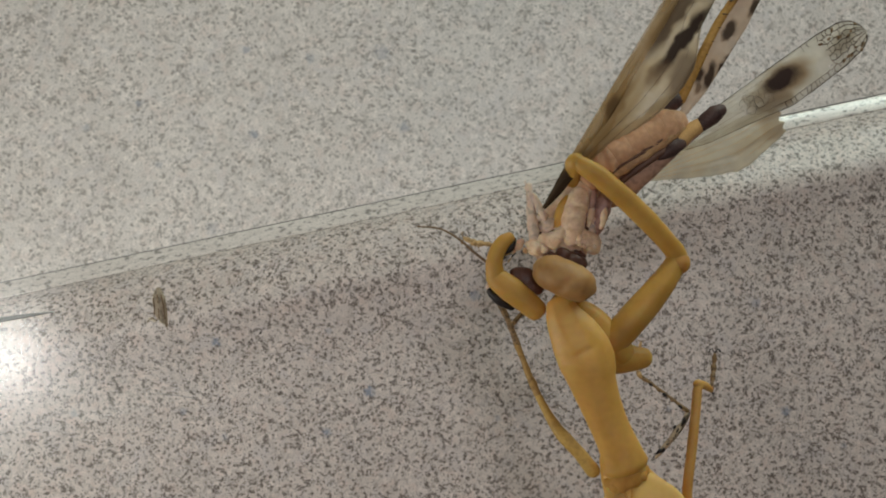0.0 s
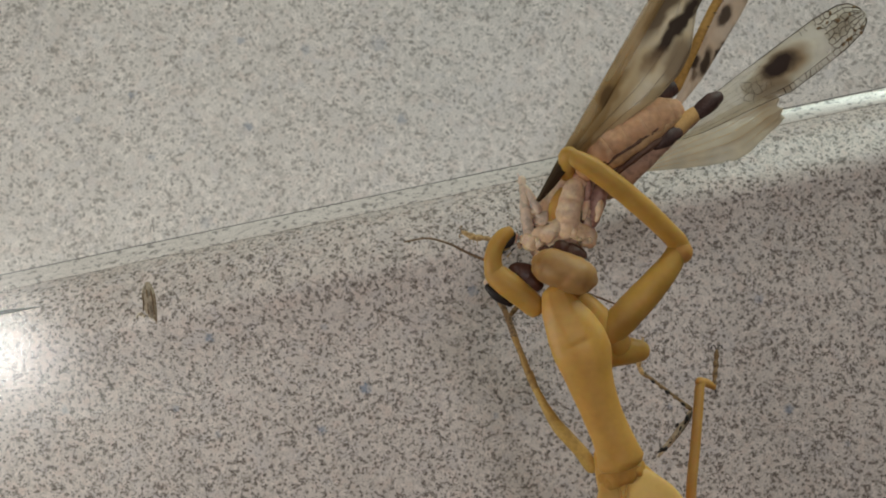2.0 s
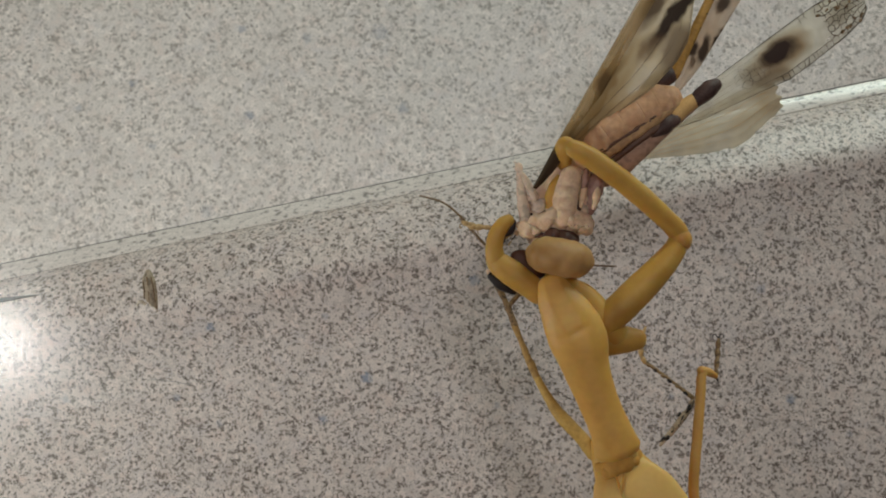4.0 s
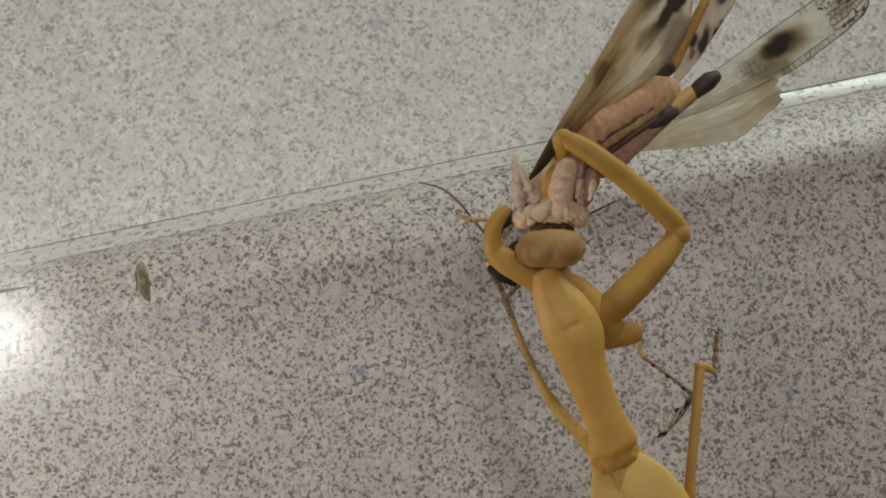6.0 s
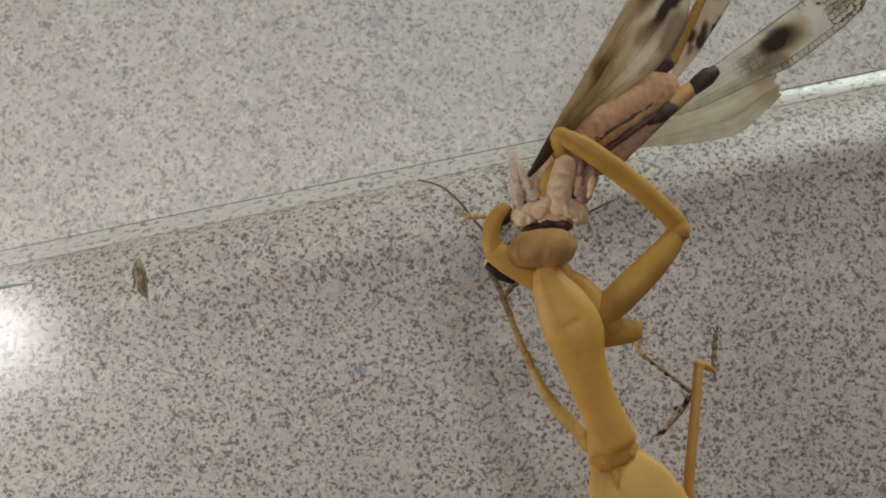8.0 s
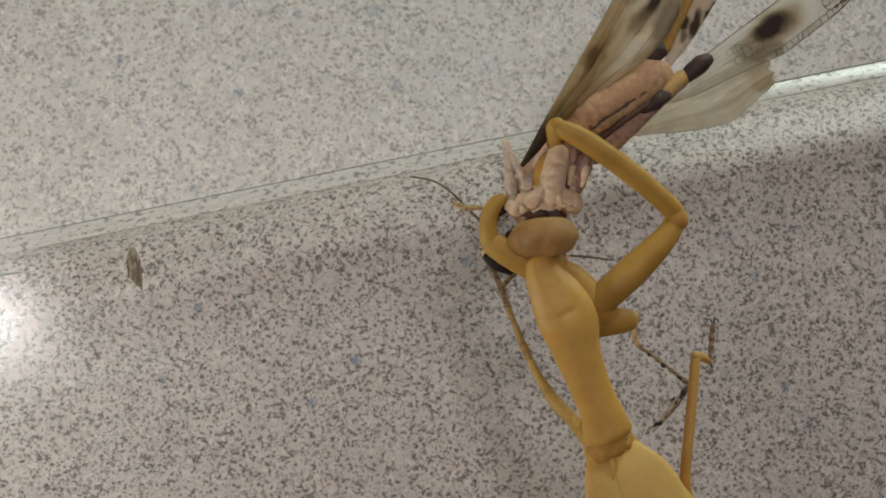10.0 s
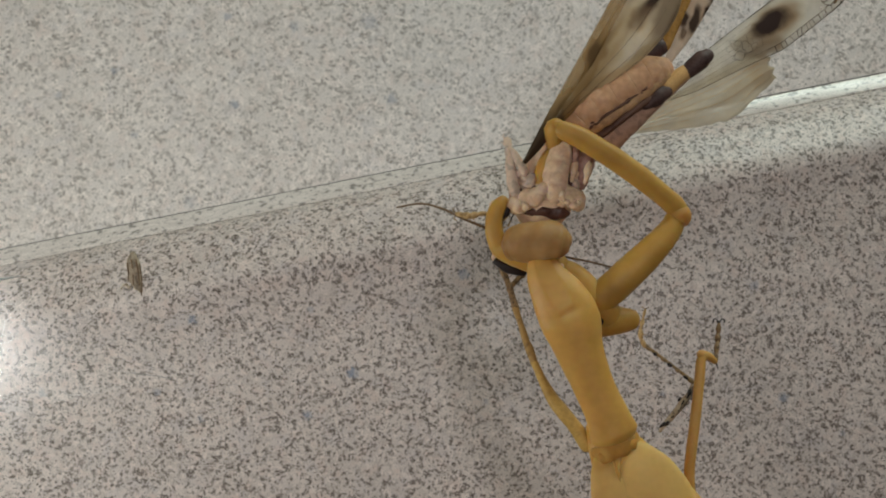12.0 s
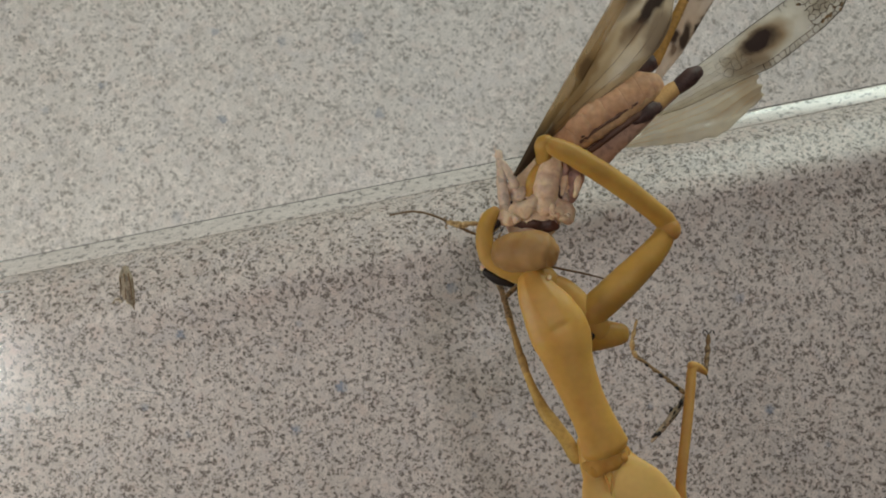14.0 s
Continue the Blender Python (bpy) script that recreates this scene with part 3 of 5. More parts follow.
# ---- the larva case on the box ----
def larva_case():
    at = Vector((-42.91, -4.17, 156.2))
    a, z = (-43.17, -1.77, 156.1), (-42.1, -6.99, 155.9)
    keys = [(*a, 0.40), (*(-43.17, -2.73, 156.1), 0.80), (*(-42.99, -4.09, 156.2), 0.95), (*(-42.69, -5.38, 156.1), 0.82), (*(-42.41, -6.35, 155.95), 0.50)]
    ob = part("larva_case", loft(keys, 0.8, 24, 9, 0.35, carve=lambda u, a: 0.10 * math.sin(9 * a) + 0.05 * math.sin(40 * u)), CASE, None, at=at)
    tagged(ob, "small flat grey-brown larva case stuck to clear plastic", "larva case")
    b = bmesh.new()
    loft([(*(-42.37, -5.87, 155.8), 0.3), (*(-42.2, -6.69, 155.5), 0.16), (*(-42.09, -7.58, 155.3), 0.05)], 0.6, 8, 4, 0.2, bm=b)
    part("frayed_end", b, FEELER, ob, "thin dark frayed tail", at=at)
    b = bmesh.new()
    for k, (x, y, r) in enumerate(((232, 517, 0.42), (240, 520, 0.34), (251, 521, 0.30), (227, 521, 0.22), (258, 527, 0.18))):
        lump(M(x, y, 0.8), (r * 1.1, r * 0.7, 0.3), 20 * k, 0.6, k * 1.7, b, 2, 2.0)
    part("pale_fringe", b, SILK, ob, "pale silky fringe at the open end", at=at)
    b = bmesh.new()
    for x0, y0, x1, y1 in ((236, 478, 238, 512), (243, 472, 247, 516), (251, 472, 258, 518), (258, 480, 262, 528)):
        thread(b, [Vector(M(x0, y0, 1.75)), Vector(M((x0 + x1) / 2 + 1, (y0 + y1) / 2, 1.95)), Vector(M(x1, y1, 1.6))], 0.09, 5)
    part("silk_ridge", b, FEELER, ob, at=at)
    return ob


larva_case()


# ---- a crumb of dirt on the box ----
speck = part("dirt_speck", lump(M(434, 545, 0.12), (0.22, 0.16, 0.12), 20, 0.3, 2.0, detail=2), DARK, None, at=M(434, 545, 0.12))
tagged(speck, "tiny black crumb of dirt on clear plastic", "dirt")


# ---- the mantis ----
mantis = thing("praying_mantis", (24.72, -28.19, 155), "yellow-ochre praying mantis eating a locust on clear plastic", "mantis")
HIP = (23.37, -26.66, 164)
keys = [(*(13.85, -3.24, 166.3), 1.9), (*(14.73, -5.56, 166.5), 2.8), (*(16.31, -8.42, 166.5), 3.7), (*(17.67, -11.36, 166.4), 3.95), (*(18.69, -15, 166.1), 3.2),
        (*(20.42, -19.59, 165.5), 2.75), (*(22.17, -23.62, 164.9), 2.85), (*(23.15, -26.27, 164.5), 3.3)]


def pronotum_relief(u, a):
    """A flat back between two soft ridges that close up before a groove across the widest part; hollow flanks."""
    top = max(0.0, math.sin(a))
    half = 0.62 - 0.9 * u if u < 0.36 else 0.30
    on = 1.0 if u < 0.36 else 0.45
    ridge = on * 0.075 * (math.exp(-((a - math.pi / 2 - half) / 0.13) ** 2) + math.exp(-((a - math.pi / 2 + half) / 0.13) ** 2))
    groove = -0.07 * math.exp(-((u - 0.37) / 0.020) ** 2) * top ** 2
    trough = -0.10 * on * (math.exp(-((a - 0.55) / 0.25) ** 2) + math.exp(-((a - 2.59) / 0.25) ** 2))
    return ridge + groove + trough


thorax = part("pronotum", loft(keys, 0.52, 56, 10, 0.012, 0.5, keel=0.06, carve=pronotum_relief), OCHRE, mantis, at=HIP)
part("neck_skin", lump(M(985, 492, 8.6), (2.6, 2.4, 1.7), -30, 0.06, 2.0), AMBER, thorax, at=HIP)
part("shoulder", loft([(*M(1000, 500, 8.2), 1.9), (*M(1026, 518, 8.4), 2.25), (*M(1050, 548, 8.3), 2.5), (*M(1078, 575, 8.0), 2.2)], 0.8, 20, 7, 0.03), AMBER, thorax, at=HIP)
part("foreleg_base", loft([(*(20.5, -11.33, 162.6), 2.3), (*(23.26, -11.36, 162.2), 2.15), (*(26.21, -11.4, 161.6), 1.55)], 0.85, 16, 6, 0.05, 0.9), AMBER, thorax, "brownish-yellow base segment of the foreleg", at=HIP)
eye_spot = part("eye_spot", lump((20.88, -11.28, 164.35), (0.55, 0.75, 0.35), 0, 0.1), DARK, thorax, "black spot on the foreleg base", at=HIP)
part("mid_thorax", loft([(*M(1076, 780, 7.8), 2.9), (*M(1086, 806, 7.8), 3.5), (*M(1102, 836, 7.6), 4.3), (*M(1126, 874, 7.0), 5.2), (*M(1168, 950, 6.4), 6.6), (*M(1200, 1020, 6.0), 6.6)], 0.55, 28, 8, 0.0), OCHRE, thorax, at=HIP)
part("joint_skin", loft([(*M(1055, 818, 8.9), 0.8), (*M(1067, 819, 9.7), 1.3), (*M(1084, 814, 10.15), 1.5), (*M(1104, 804, 10.05), 1.4), (*M(1122, 794, 9.2), 0.9)], 0.45, 18, 7, 0.25), BROWNISH, thorax, "crinkled amber skin before the wings", at=HIP)
for k, (x, y, a, c, turn) in enumerate(((1070, 827, 0.9, 0.9, -10), (1086, 823, 0.8, 0.9, -15), (1103, 816, 0.8, 0.9, -20), (1118, 806, 0.9, 0.8, 40))):
    part("wing_hinge", lump(M(x, y, 9.95), (a, c, 0.38), turn, 0.35, k * 1.3, detail=3, freq=1.0), BROWNISH, thorax, at=HIP)
part("hinge_knob", lump(M(1115, 791, 9.8), (0.8, 0.75, 0.5), 20, 0.2, 3.0), CREAM, thorax, at=HIP)
part("wing_cover", loft([(*M(1064, 830, 9.2), 1.2), (*M(1073, 858, 9.7), 2.3), (*M(1088, 900, 9.8), 3.2), (*M(1130, 1012, 9.4), 4.0), (*M(1205, 1200, 8.6), 2.6)], 0.3, 22, 8, 0.04, 0.6), CREAM, thorax, "pale yellow folded wing cover", at=HIP)
part("wing_cover", loft([(*M(1098, 806, 8.6), 1.6), (*M(1121, 838, 9.4), 3.5), (*M(1150, 892, 9.5), 5.0), (*M(1208, 1012, 9.6), 5.0), (*M(1280, 1200, 8.4), 2.8)], 0.32, 26, 8, 0.03, 0.9), CREAM, thorax, "pale yellow folded wing cover", at=HIP)
b = bmesh.new()
loft([(*M(1080, 822, 10.4), 0.06), (*M(1088, 842, 10.5), 0.17), (*M(1094, 862, 10.5), 0.15), (*M(1097, 876, 10.5), 0.07)], 0.5, 8, 6, 0.2, bm=b)
loft([(*M(1099, 816, 10.3), 0.06), (*M(1098, 840, 10.4), 0.12), (*M(1097, 868, 10.4), 0.07)], 0.5, 8, 6, 0.2, bm=b)
part("wing_fold", b, ELBOWSKIN, thorax, at=HIP)
part("hind_body", loft([(*(28.6, -36.0, 160.6), 5.2), (*(30.05, -39.63, 161), 6.6), (*(34.16, -50.06, 160), 6.2), (*(38.71, -61.41, 159), 3.4)], 0.7, 24, 7, 0.02), OCHRE, thorax, at=HIP)

# head, seen from behind, with the two eyes at its ends
NAPE = (13.27, 0.08, 166)
keys = [(9.33, -0.36, 165.9, 1.07), (10.01, -0.3, 166.1, 2.09), (11.13, -0.16, 166.2, 2.47), (12.41, 0.0, 166.3, 2.54), (13.69, 0.12, 166.3, 2.6), (15.13, 0.26, 166.3, 2.52), (16.33, 0.4, 166.1, 2.13), (17.05, 0.46, 165.9, 1.12)]


def nape_relief(u, a):
    """Shallow furrows beside the eyes and two low bosses between them."""
    top = max(0.0, math.sin(a)) ** 2
    furrow = -0.05 * (math.exp(-((u - 0.24) / 0.03) ** 2) + math.exp(-((u - 0.78) / 0.03) ** 2)) * top
    boss = 0.07 * (math.exp(-((u - 0.40) / 0.07) ** 2) + math.exp(-((u - 0.62) / 0.07) ** 2)) * top
    return furrow + boss


head = part("head", loft(keys, 1.08, 32, 8, 0.05, 0.75, carve=nape_relief), HEADSKIN, mantis, "translucent brown back of the head", at=NAPE)
part("eye", lump((16.25, 0.36, 166.05), (1.45, 2.1, 2.36), 6, 0.03, 4.0), EYESKIN, head, at=NAPE)
part("eye", lump((10.10, -0.25, 166.05), (1.4, 2.08, 2.34), -4, 0.03, 6.0), EYESKIN, head, at=NAPE)
b = lump((13.3, 2.3, 163.9), (2.0, 1.2, 1.5), 0, 0.25, 3.0)
lump((11.75, 2.21, 164.2), (1.3, 1.1, 1.2), 0, 0.25, 5.0, bm=b)
part("pale_spot", lump(M(998, 468, 8.5), (0.32, 0.42, 0.3), 0, 0.2, 1.0, detail=2), FLESH, head, at=NAPE)
part("mouthpart", b, GORE_SHADE, head, "dark wet mouthpart", at=NAPE)

# feelers
ROOT_A = (6.5, 1.62, 162)
b = bmesh.new()
pts = [Vector(p[:3]) for p in spline([(6.5, 1.62, 162), (4.18, 4.25, 162), (2.17, 6.74, 161.8), ((-0.16, 8.61, 161.6)), (-3.26, 9.55, 161.4)], 10)]
for i in range(0, len(pts) - 1, 2):
    seg = pts[i:i + 3]
    thread(b, seg, 0.20 - 0.09 * i / len(pts), 6)
    lump(seg[-1], (0.17 - 0.07 * i / len(pts),) * 3, 0, 0, 0, b, 1)
feeler_a = part("antenna", b, FEELER, mantis, "thin brown antenna", at=ROOT_A)
ROOT_B = (15.65, 2.8, 161)
b = bmesh.new()
pts = [Vector(p[:3]) for p in spline([(15.65, 2.8, 161), (18.37, 4.13, 161), (20.71, 5.37, 161), (23.7, 6.78, 160.8)], 10)]
for i in range(0, len(pts) - 1, 2):
    thread(b, pts[i:i + 3], 0.19 - 0.08 * i / len(pts), 6)
    lump(pts[min(i + 2, len(pts) - 1)], (0.15,) * 3, 0, 0, 0, b, 1)
feeler_b = part("antenna", b, FEELER, mantis, "thin brown antenna", at=ROOT_B)

# the foreleg that reaches round the locust
SHOULDER, ELBOW = (21.08, -9.09, 164), (32.75, 2.77, 163)
keys = [(*(21.29, -9.27, 163.6), 2.05), (*(23.54, -7.11, 163.9), 2.19), (*(26.43, -4.28, 164), 2.14), (*(29.23, -1.45, 163.7), 1.91), (*(31.15, 0.84, 163.3), 1.63), (*(31.88, 2.23, 163.1), 1.44)]
upper_a = part("upper_foreleg", loft(keys, 0.82, 18, 7, 0.04, 0.6), AMBER, mantis, "amber-yellow upper segment of the foreleg", at=SHOULDER)
keys = [(*(32.42, 1.92, 163.1), 1.03), (*(31.76, 3.45, 163.3), 1.43), (*(29.79, 5.35, 164), 1.43), (*(26.49, 8.12, 165), 1.51), (*(22.92, 10.78, 166), 1.51), (*(19.22, 13.29, 166.7), 1.43),
        (*(16.79, 14.62, 166.9), 1.19), (*(15.77, 15.7, 166.6), 0.53)]
lower_a = part("lower_foreleg", loft(keys, 0.8, 18, 7, 0.04, 0.7), AMBER, mantis, "amber-yellow grasping segment of the foreleg", at=ELBOW)
part("elbow", lump((32.15, 2.45, 163.1), (1.62, 1.75, 1.45), 35, 0.04, 1.0), ELBOWSKIN, lower_a, "brownish elbow joint", at=ELBOW)
part("foreleg_hook", loft([(*(15.96, 14.83, 166.2), 1.5), (*(15.84, 13.17, 164.5), 1.15), (*(16.6, 11.45, 163), 0.75), (*(17.62, 10.43, 162.2), 0.25)], 0.85, 12, 5), AMBER, lower_a, at=ELBOW)

# the folded foreleg on the other side
SHOULDER_B = (12.68, -4.28, 164)
keys = [(*(13.12, -4.5, 164.2), 1.57), (*(11.2, -3.13, 164.3), 1.7), (*(9.0, -1.7, 164.3), 1.8), (*(7.3, -0.5, 164.2), 1.62), (*(6.6, 0.6, 164), 1.25)]
fore_b = part("upper_foreleg", loft(keys, 0.85, 18, 7, 0.04, 0.7), AMBER, mantis, "amber-yellow upper segment of the folded foreleg", at=SHOULDER_B)
keys = [(*(6.95, -0.38, 164.2), 1.38), (*(6.55, 1.6, 164.6), 1.22), (*(6.85, 3.42, 164.8), 1.14), (*(7.6, 4.75, 164.8), 1.05), (*(8.5, 5.55, 164.6), 0.8)]
part("lower_foreleg", loft(keys, 0.9, 16, 7, 0.04, 0.7), AMBER, fore_b, "amber-yellow hooked segment of the folded foreleg", at=SHOULDER_B)
part("foreleg_inner_patch", loft([(*(7.79, 3.13, 164), 0.5), (*(8.7, 4.2, 164.2), 0.6), (*(9.08, 5.26, 164.2), 0.35)], 0.8, 10, 5), DARK, fore_b, "dark inner side of the hooked segment", at=SHOULDER_B)
part("foreleg_inner_spot", loft([(*(6.47, -2.39, 162.6), 0.6), (*(7.86, -3.39, 162.6), 0.85), (*(9.57, -4.32, 162.4), 0.55)], 0.8, 12, 5), DARK, fore_b, "black spot under the folded foreleg", at=SHOULDER_B)
# Dark lump fills in the shade between the folded foreleg and the head.
part("foreleg_gap_shade", lump(M(934, 447, 8.7), (2.7, 1.7, 0.8), -35, 0.2, 3.0), GORE_SHADE, fore_b, "dark brown lump standing in for shade between foreleg and head", at=SHOULDER_B)
part("pale_spot", lump((6.2, -1.75, 162.2), (0.6, 0.55, 0.5), 0, 0.3), FLESH, fore_b, at=SHOULDER_B)
for k, (x, y, dx, dy) in enumerate(((884, 410, 0.8, 0.4), (890, 402, 0.8, 0.4), (896, 394, 0.8, 0.3), (880, 418, 0.8, 0.3), (902, 404, 0.5, 0.7), (896, 414, 0.5, 0.8))):
    b = bmesh.new()
    spike(M(x, y, 9.3), (dx, dy, 0.2), 0.95, 0.13, b)
    part("spine", b, SPINE if k % 2 else DARK, fore_b, at=SHOULDER_B)
b = bmesh.new()
for (x0, y0), (x1, y1), r in (((866, 386), (848, 384), 0.36), ((850, 384), (834, 385), 0.46), ((836, 385), (822, 381), 0.50), ((824, 381), (812, 377), 0.36)):
    part("foot_joint", loft([(*M(x0, y0, 7.5), r * 0.6), (*M((x0 + x1) / 2, (y0 + y1) / 2, 7.6), r), (*M(x1, y1, 7.5), r * 0.75)], 0.9, 10, 4, 0.2), FOOTTAN, fore_b, "tan bead of the foreleg foot", at=SHOULDER_B)
for x, y, dx, dy in ((818, 380, -0.3, 0.9), (824, 383, 0.1, -0.9), (834, 386, -0.2, -0.9), (846, 382, 0.2, 0.8), (838, 388, 0.3, -1.1)):
    thread(b, [Vector(M(x, y, 7.5)), Vector(M(x, y, 7.5)) + Vector((dx, dy, 0)) * 0.8], 0.06)
for s_ in (-1, 1):
    thread(b, [Vector(M(813, 378, 7.5)), Vector(M(807, 377 + 5 * s_, 7.4)), Vector(M(806, 377 + 9 * s_, 7.2)), Vector(M(810, 377 + 11 * s_, 7.1))], 0.10, 5)
part("foot_bristle", b, TARSUS, fore_b, at=SHOULDER_B)

# middle leg
FOOT_M = (9.6, -10.23, 158)
keys = [(*(20.27, -27.15, 162), 1.05), (*(18.42, -24.85, 161.9), 0.95), (*(16.44, -22.8, 161.6), 0.95), (*(15.26, -21.41, 161), 0.85), (*(13.91, -19.3, 160.4), 0.62), (*(12.56, -16.8, 159.7), 0.5)]
mid_leg = part("middle_leg", loft(keys, 0.9, 12, 6, 0.05), STALK, mantis, "slender tan middle leg", at=FOOT_M)
part("shin", loft([(*(12.64, -16.95, 159.7), 0.52), (*(11.2, -13.72, 158.9), 0.50), (*(9.52, -9.44, 157.9), 0.46)], 0.9, 12, 8, 0.3), LEGBROWN, mid_leg, "brownish thin shin", at=FOOT_M)
keys = [(*(9.6, -9.6, 157.9), 0.48), (*(9, -7.88, 157.4), 0.50), (*(8.31, -6.15, 156.8), 0.43), (*(7.38, -4.09, 156.2), 0.50), (*(6.59, -2.65, 155.9), 0.58), (*(6.11, -1.69, 155.7), 0.36)]
part("tarsus", loft(keys, 0.9, 10, 6, 0.25), TARSUS, mid_leg, "dark brown jointed foot", at=FOOT_M)
part("tarsus_claw", loft([(*(8.71, -6.95, 156.8), 0.30), (*(9.61, -5.85, 156.4), 0.36), (*(10.68, -4.74, 156), 0.26)], 0.9, 8, 5, 0.2), TARSUS, mid_leg, at=FOOT_M)
for x, y, h, r in ((868, 474, 1.1, 0.56), (879, 498, 1.5, 0.5), (893, 530, 2.2, 0.52), (904, 560, 2.9, 0.5), (915, 503, 1.1, 0.42)):
    part("foot_knob", lump(M(x, y, h), (r, r * 1.25, r), 25, 0.3, x * 0.1, detail=2, freq=1.6), TARSUS, mid_leg, at=FOOT_M)
b = bmesh.new()
for x, y in ((903, 566), (896, 536), (888, 512), (876, 488), (868, 470)):
    for s in (-1, 1):
        thread(b, [Vector(M(x, y, 2.0)), Vector(M(x, y, 2.0)) + Vector((0.55 * s, 0.45, -0.1))], 0.05)
part("bristle", b, DARK, mid_leg, at=FOOT_M)
b = bmesh.new()
for x, y in ((868, 480), (861, 469)):
    lump(M(x, y, 1.5), (0.35, 0.28, 0.25), 30, 0.1, 1, b, 2)
part("pale_joint", b, FLESH, mid_leg, at=FOOT_M)

# hind leg
FOOT_H = (38.86, -12.04, 155)
keys = [(*(34.41, -36.12, 161), 0.78), (*(33.98, -31.8, 161.2), 0.75), (*(34.64, -24.83, 161), 0.74), (*(35.24, -19.46, 160.4), 0.71), (*(35.49, -17, 160), 0.70), (*(35.85, -16.24, 159.8), 0.61)]
hind_leg = part("hind_leg", loft(keys, 0.95, 14, 6, 0.03, 0.8), LEGSHELL, mantis, "straight ochre hind leg", at=FOOT_H)
part("leg_joint", loft([(*(35.61, -16.08, 159.8), 0.75), (*(36.69, -16.3, 159.2), 0.62), (*(37.82, -16.93, 158.4), 0.42)], 0.9, 12, 5, 0.05), LEGSHELL, hind_leg, at=FOOT_H)
b = bmesh.new()
for (x0, y0, h0), (x1, y1, h1), r in (((1263, 658, 3.2), (1264, 640, 2.4), 0.36), ((1264, 640, 2.3), (1266, 622, 1.6), 0.42), ((1266, 622, 1.5), (1267, 606, 1.1), 0.46), ((1267, 606, 1.1), (1268, 590, 0.8), 0.40)):
    part("foot_joint", loft([(*M(x0, y0, h0), r * 0.7), (*M((x0 + x1) / 2, (y0 + y1) / 2, (h0 + h1) / 2), r), (*M(x1, y1, h1), r * 0.6)], 0.9, 10, 4), TARSUS, hind_leg, "dark brown bead of the foot", at=FOOT_H)
b = bmesh.new()
for s in (-1, 1):
    thread(b, [Vector((38.91, -11.82, 155.8)), Vector(M(1268 + 5 * s, 580, 0.6)), Vector(M(1268 + 9 * s, 581, 0.35)), Vector(M(1268 + 10 * s, 586, 0.2))], 0.11, 5)
spike((38.15, -17.37, 158), (0.3, -0.9, -0.2), 0.9, 0.12, b)
spike((35.95, -16.79, 159), (0.6, -0.7, -0.2), 0.8, 0.10, b)
part("claw", b, DARK, hind_leg, at=FOOT_H)

# ---- the locust's leg that fell on the box ----
LEG = (33.89, -20.85, 155.6)
fallen = thing("fallen_locust_leg", LEG, "bitten-off mottled locust leg lying on clear plastic", "insect leg")
part("thigh", loft([(*(30.49, -27.11, 155.7), 0.22), (*(31.68, -25.65, 155.8), 0.40), (*(33.26, -23.78, 155.9), 0.50), (*(34.57, -22.03, 155.8), 0.42), (*(35.15, -20.84, 155.7), 0.36)], 0.9, 14, 7, 0.35), MOTTLED, fallen, "mottled black and cream thigh", at=LEG)
rng = random.Random(3)
for k in range(9):
    u = (k + rng.uniform(0.1, 0.9)) / 9
    x, y = 1168 + 46 * u, 772 - 64 * u
    side = rng.choice((-1, 1)) * rng.uniform(1.0, 4.0)
    part("dark_band", lump(M(x + side, y + side * 0.7, 1.0), (rng.uniform(0.35, 0.75), rng.uniform(0.16, 0.30), 0.32), 54 + rng.uniform(-18, 18), 0.7, k * 1.9, freq=1.6), DARK, fallen, "black patch on the thigh", at=LEG)
part("shin", loft([(*(35.18, -20.36, 155.6), 0.34), (*(33.51, -18.93, 155.5), 0.24), (*(31.1, -17.08, 155.45), 0.20), (*(28.52, -15.23, 155.45), 0.30)], 0.9, 8, 6, 0.3), SHIN, fallen, "thin dark-mottled shin", at=LEG)
for k, f in enumerate((0.05, 0.16, 0.34, 0.5, 0.63, 0.8, 0.95)):
    p = Vector((35.18, -20.36, 155.75)).lerp(Vector((28.52, -15.23, 155.6)), f) + Vector((0.0, -0.12, 0.0))
    part("dark_band", lump(p, (0.42 - 0.04 * (k % 3), 0.20 + 0.03 * (k % 2), 0.24), 142, 0.6, k * 2.1, detail=2, freq=1.8), DARK if k % 2 else TARSUS, fallen, "black patch on the shin", at=LEG)
b = bmesh.new()
for (x0, y0), (x1, y1), r in (((1136, 630), (1130, 618), 0.36), ((1130, 616), (1129, 600), 0.42), ((1130, 598), (1134, 582), 0.30), ((1134, 580), (1138, 566), 0.24)):
    part("foot_joint", loft([(*M(x0, y0, 0.6), r * 0.7), (*M((x0 + x1) / 2, (y0 + y1) / 2, 0.7), r), (*M(x1, y1, 0.6), r * 0.6)], 0.9, 8, 3, 0.3), FOOTTAN, fallen, "reddish-tan foot joint", at=LEG)
for x, y, dx, dy in ((1138, 566, -0.6, 0.4), (1138, 566, 0.6, 0.3), (1130, 600, 0.8, 0.2), (1131, 610, 0.9, -0.1), (1136, 584, 0.8, 0.3)):
    thread(b, [Vector(M(x, y, 0.7)), Vector(M(x, y, 0.7)) + Vector((dx, dy, -0.1)) * 0.9], 0.06)
part("claw", b, TARSUS, fallen, at=LEG)

# ---- the locust ----
MID = (25.06, 19.29, 163)
locust = thing("dead_locust", MID, "half-eaten headless locust with spread spotted wings", "locust")
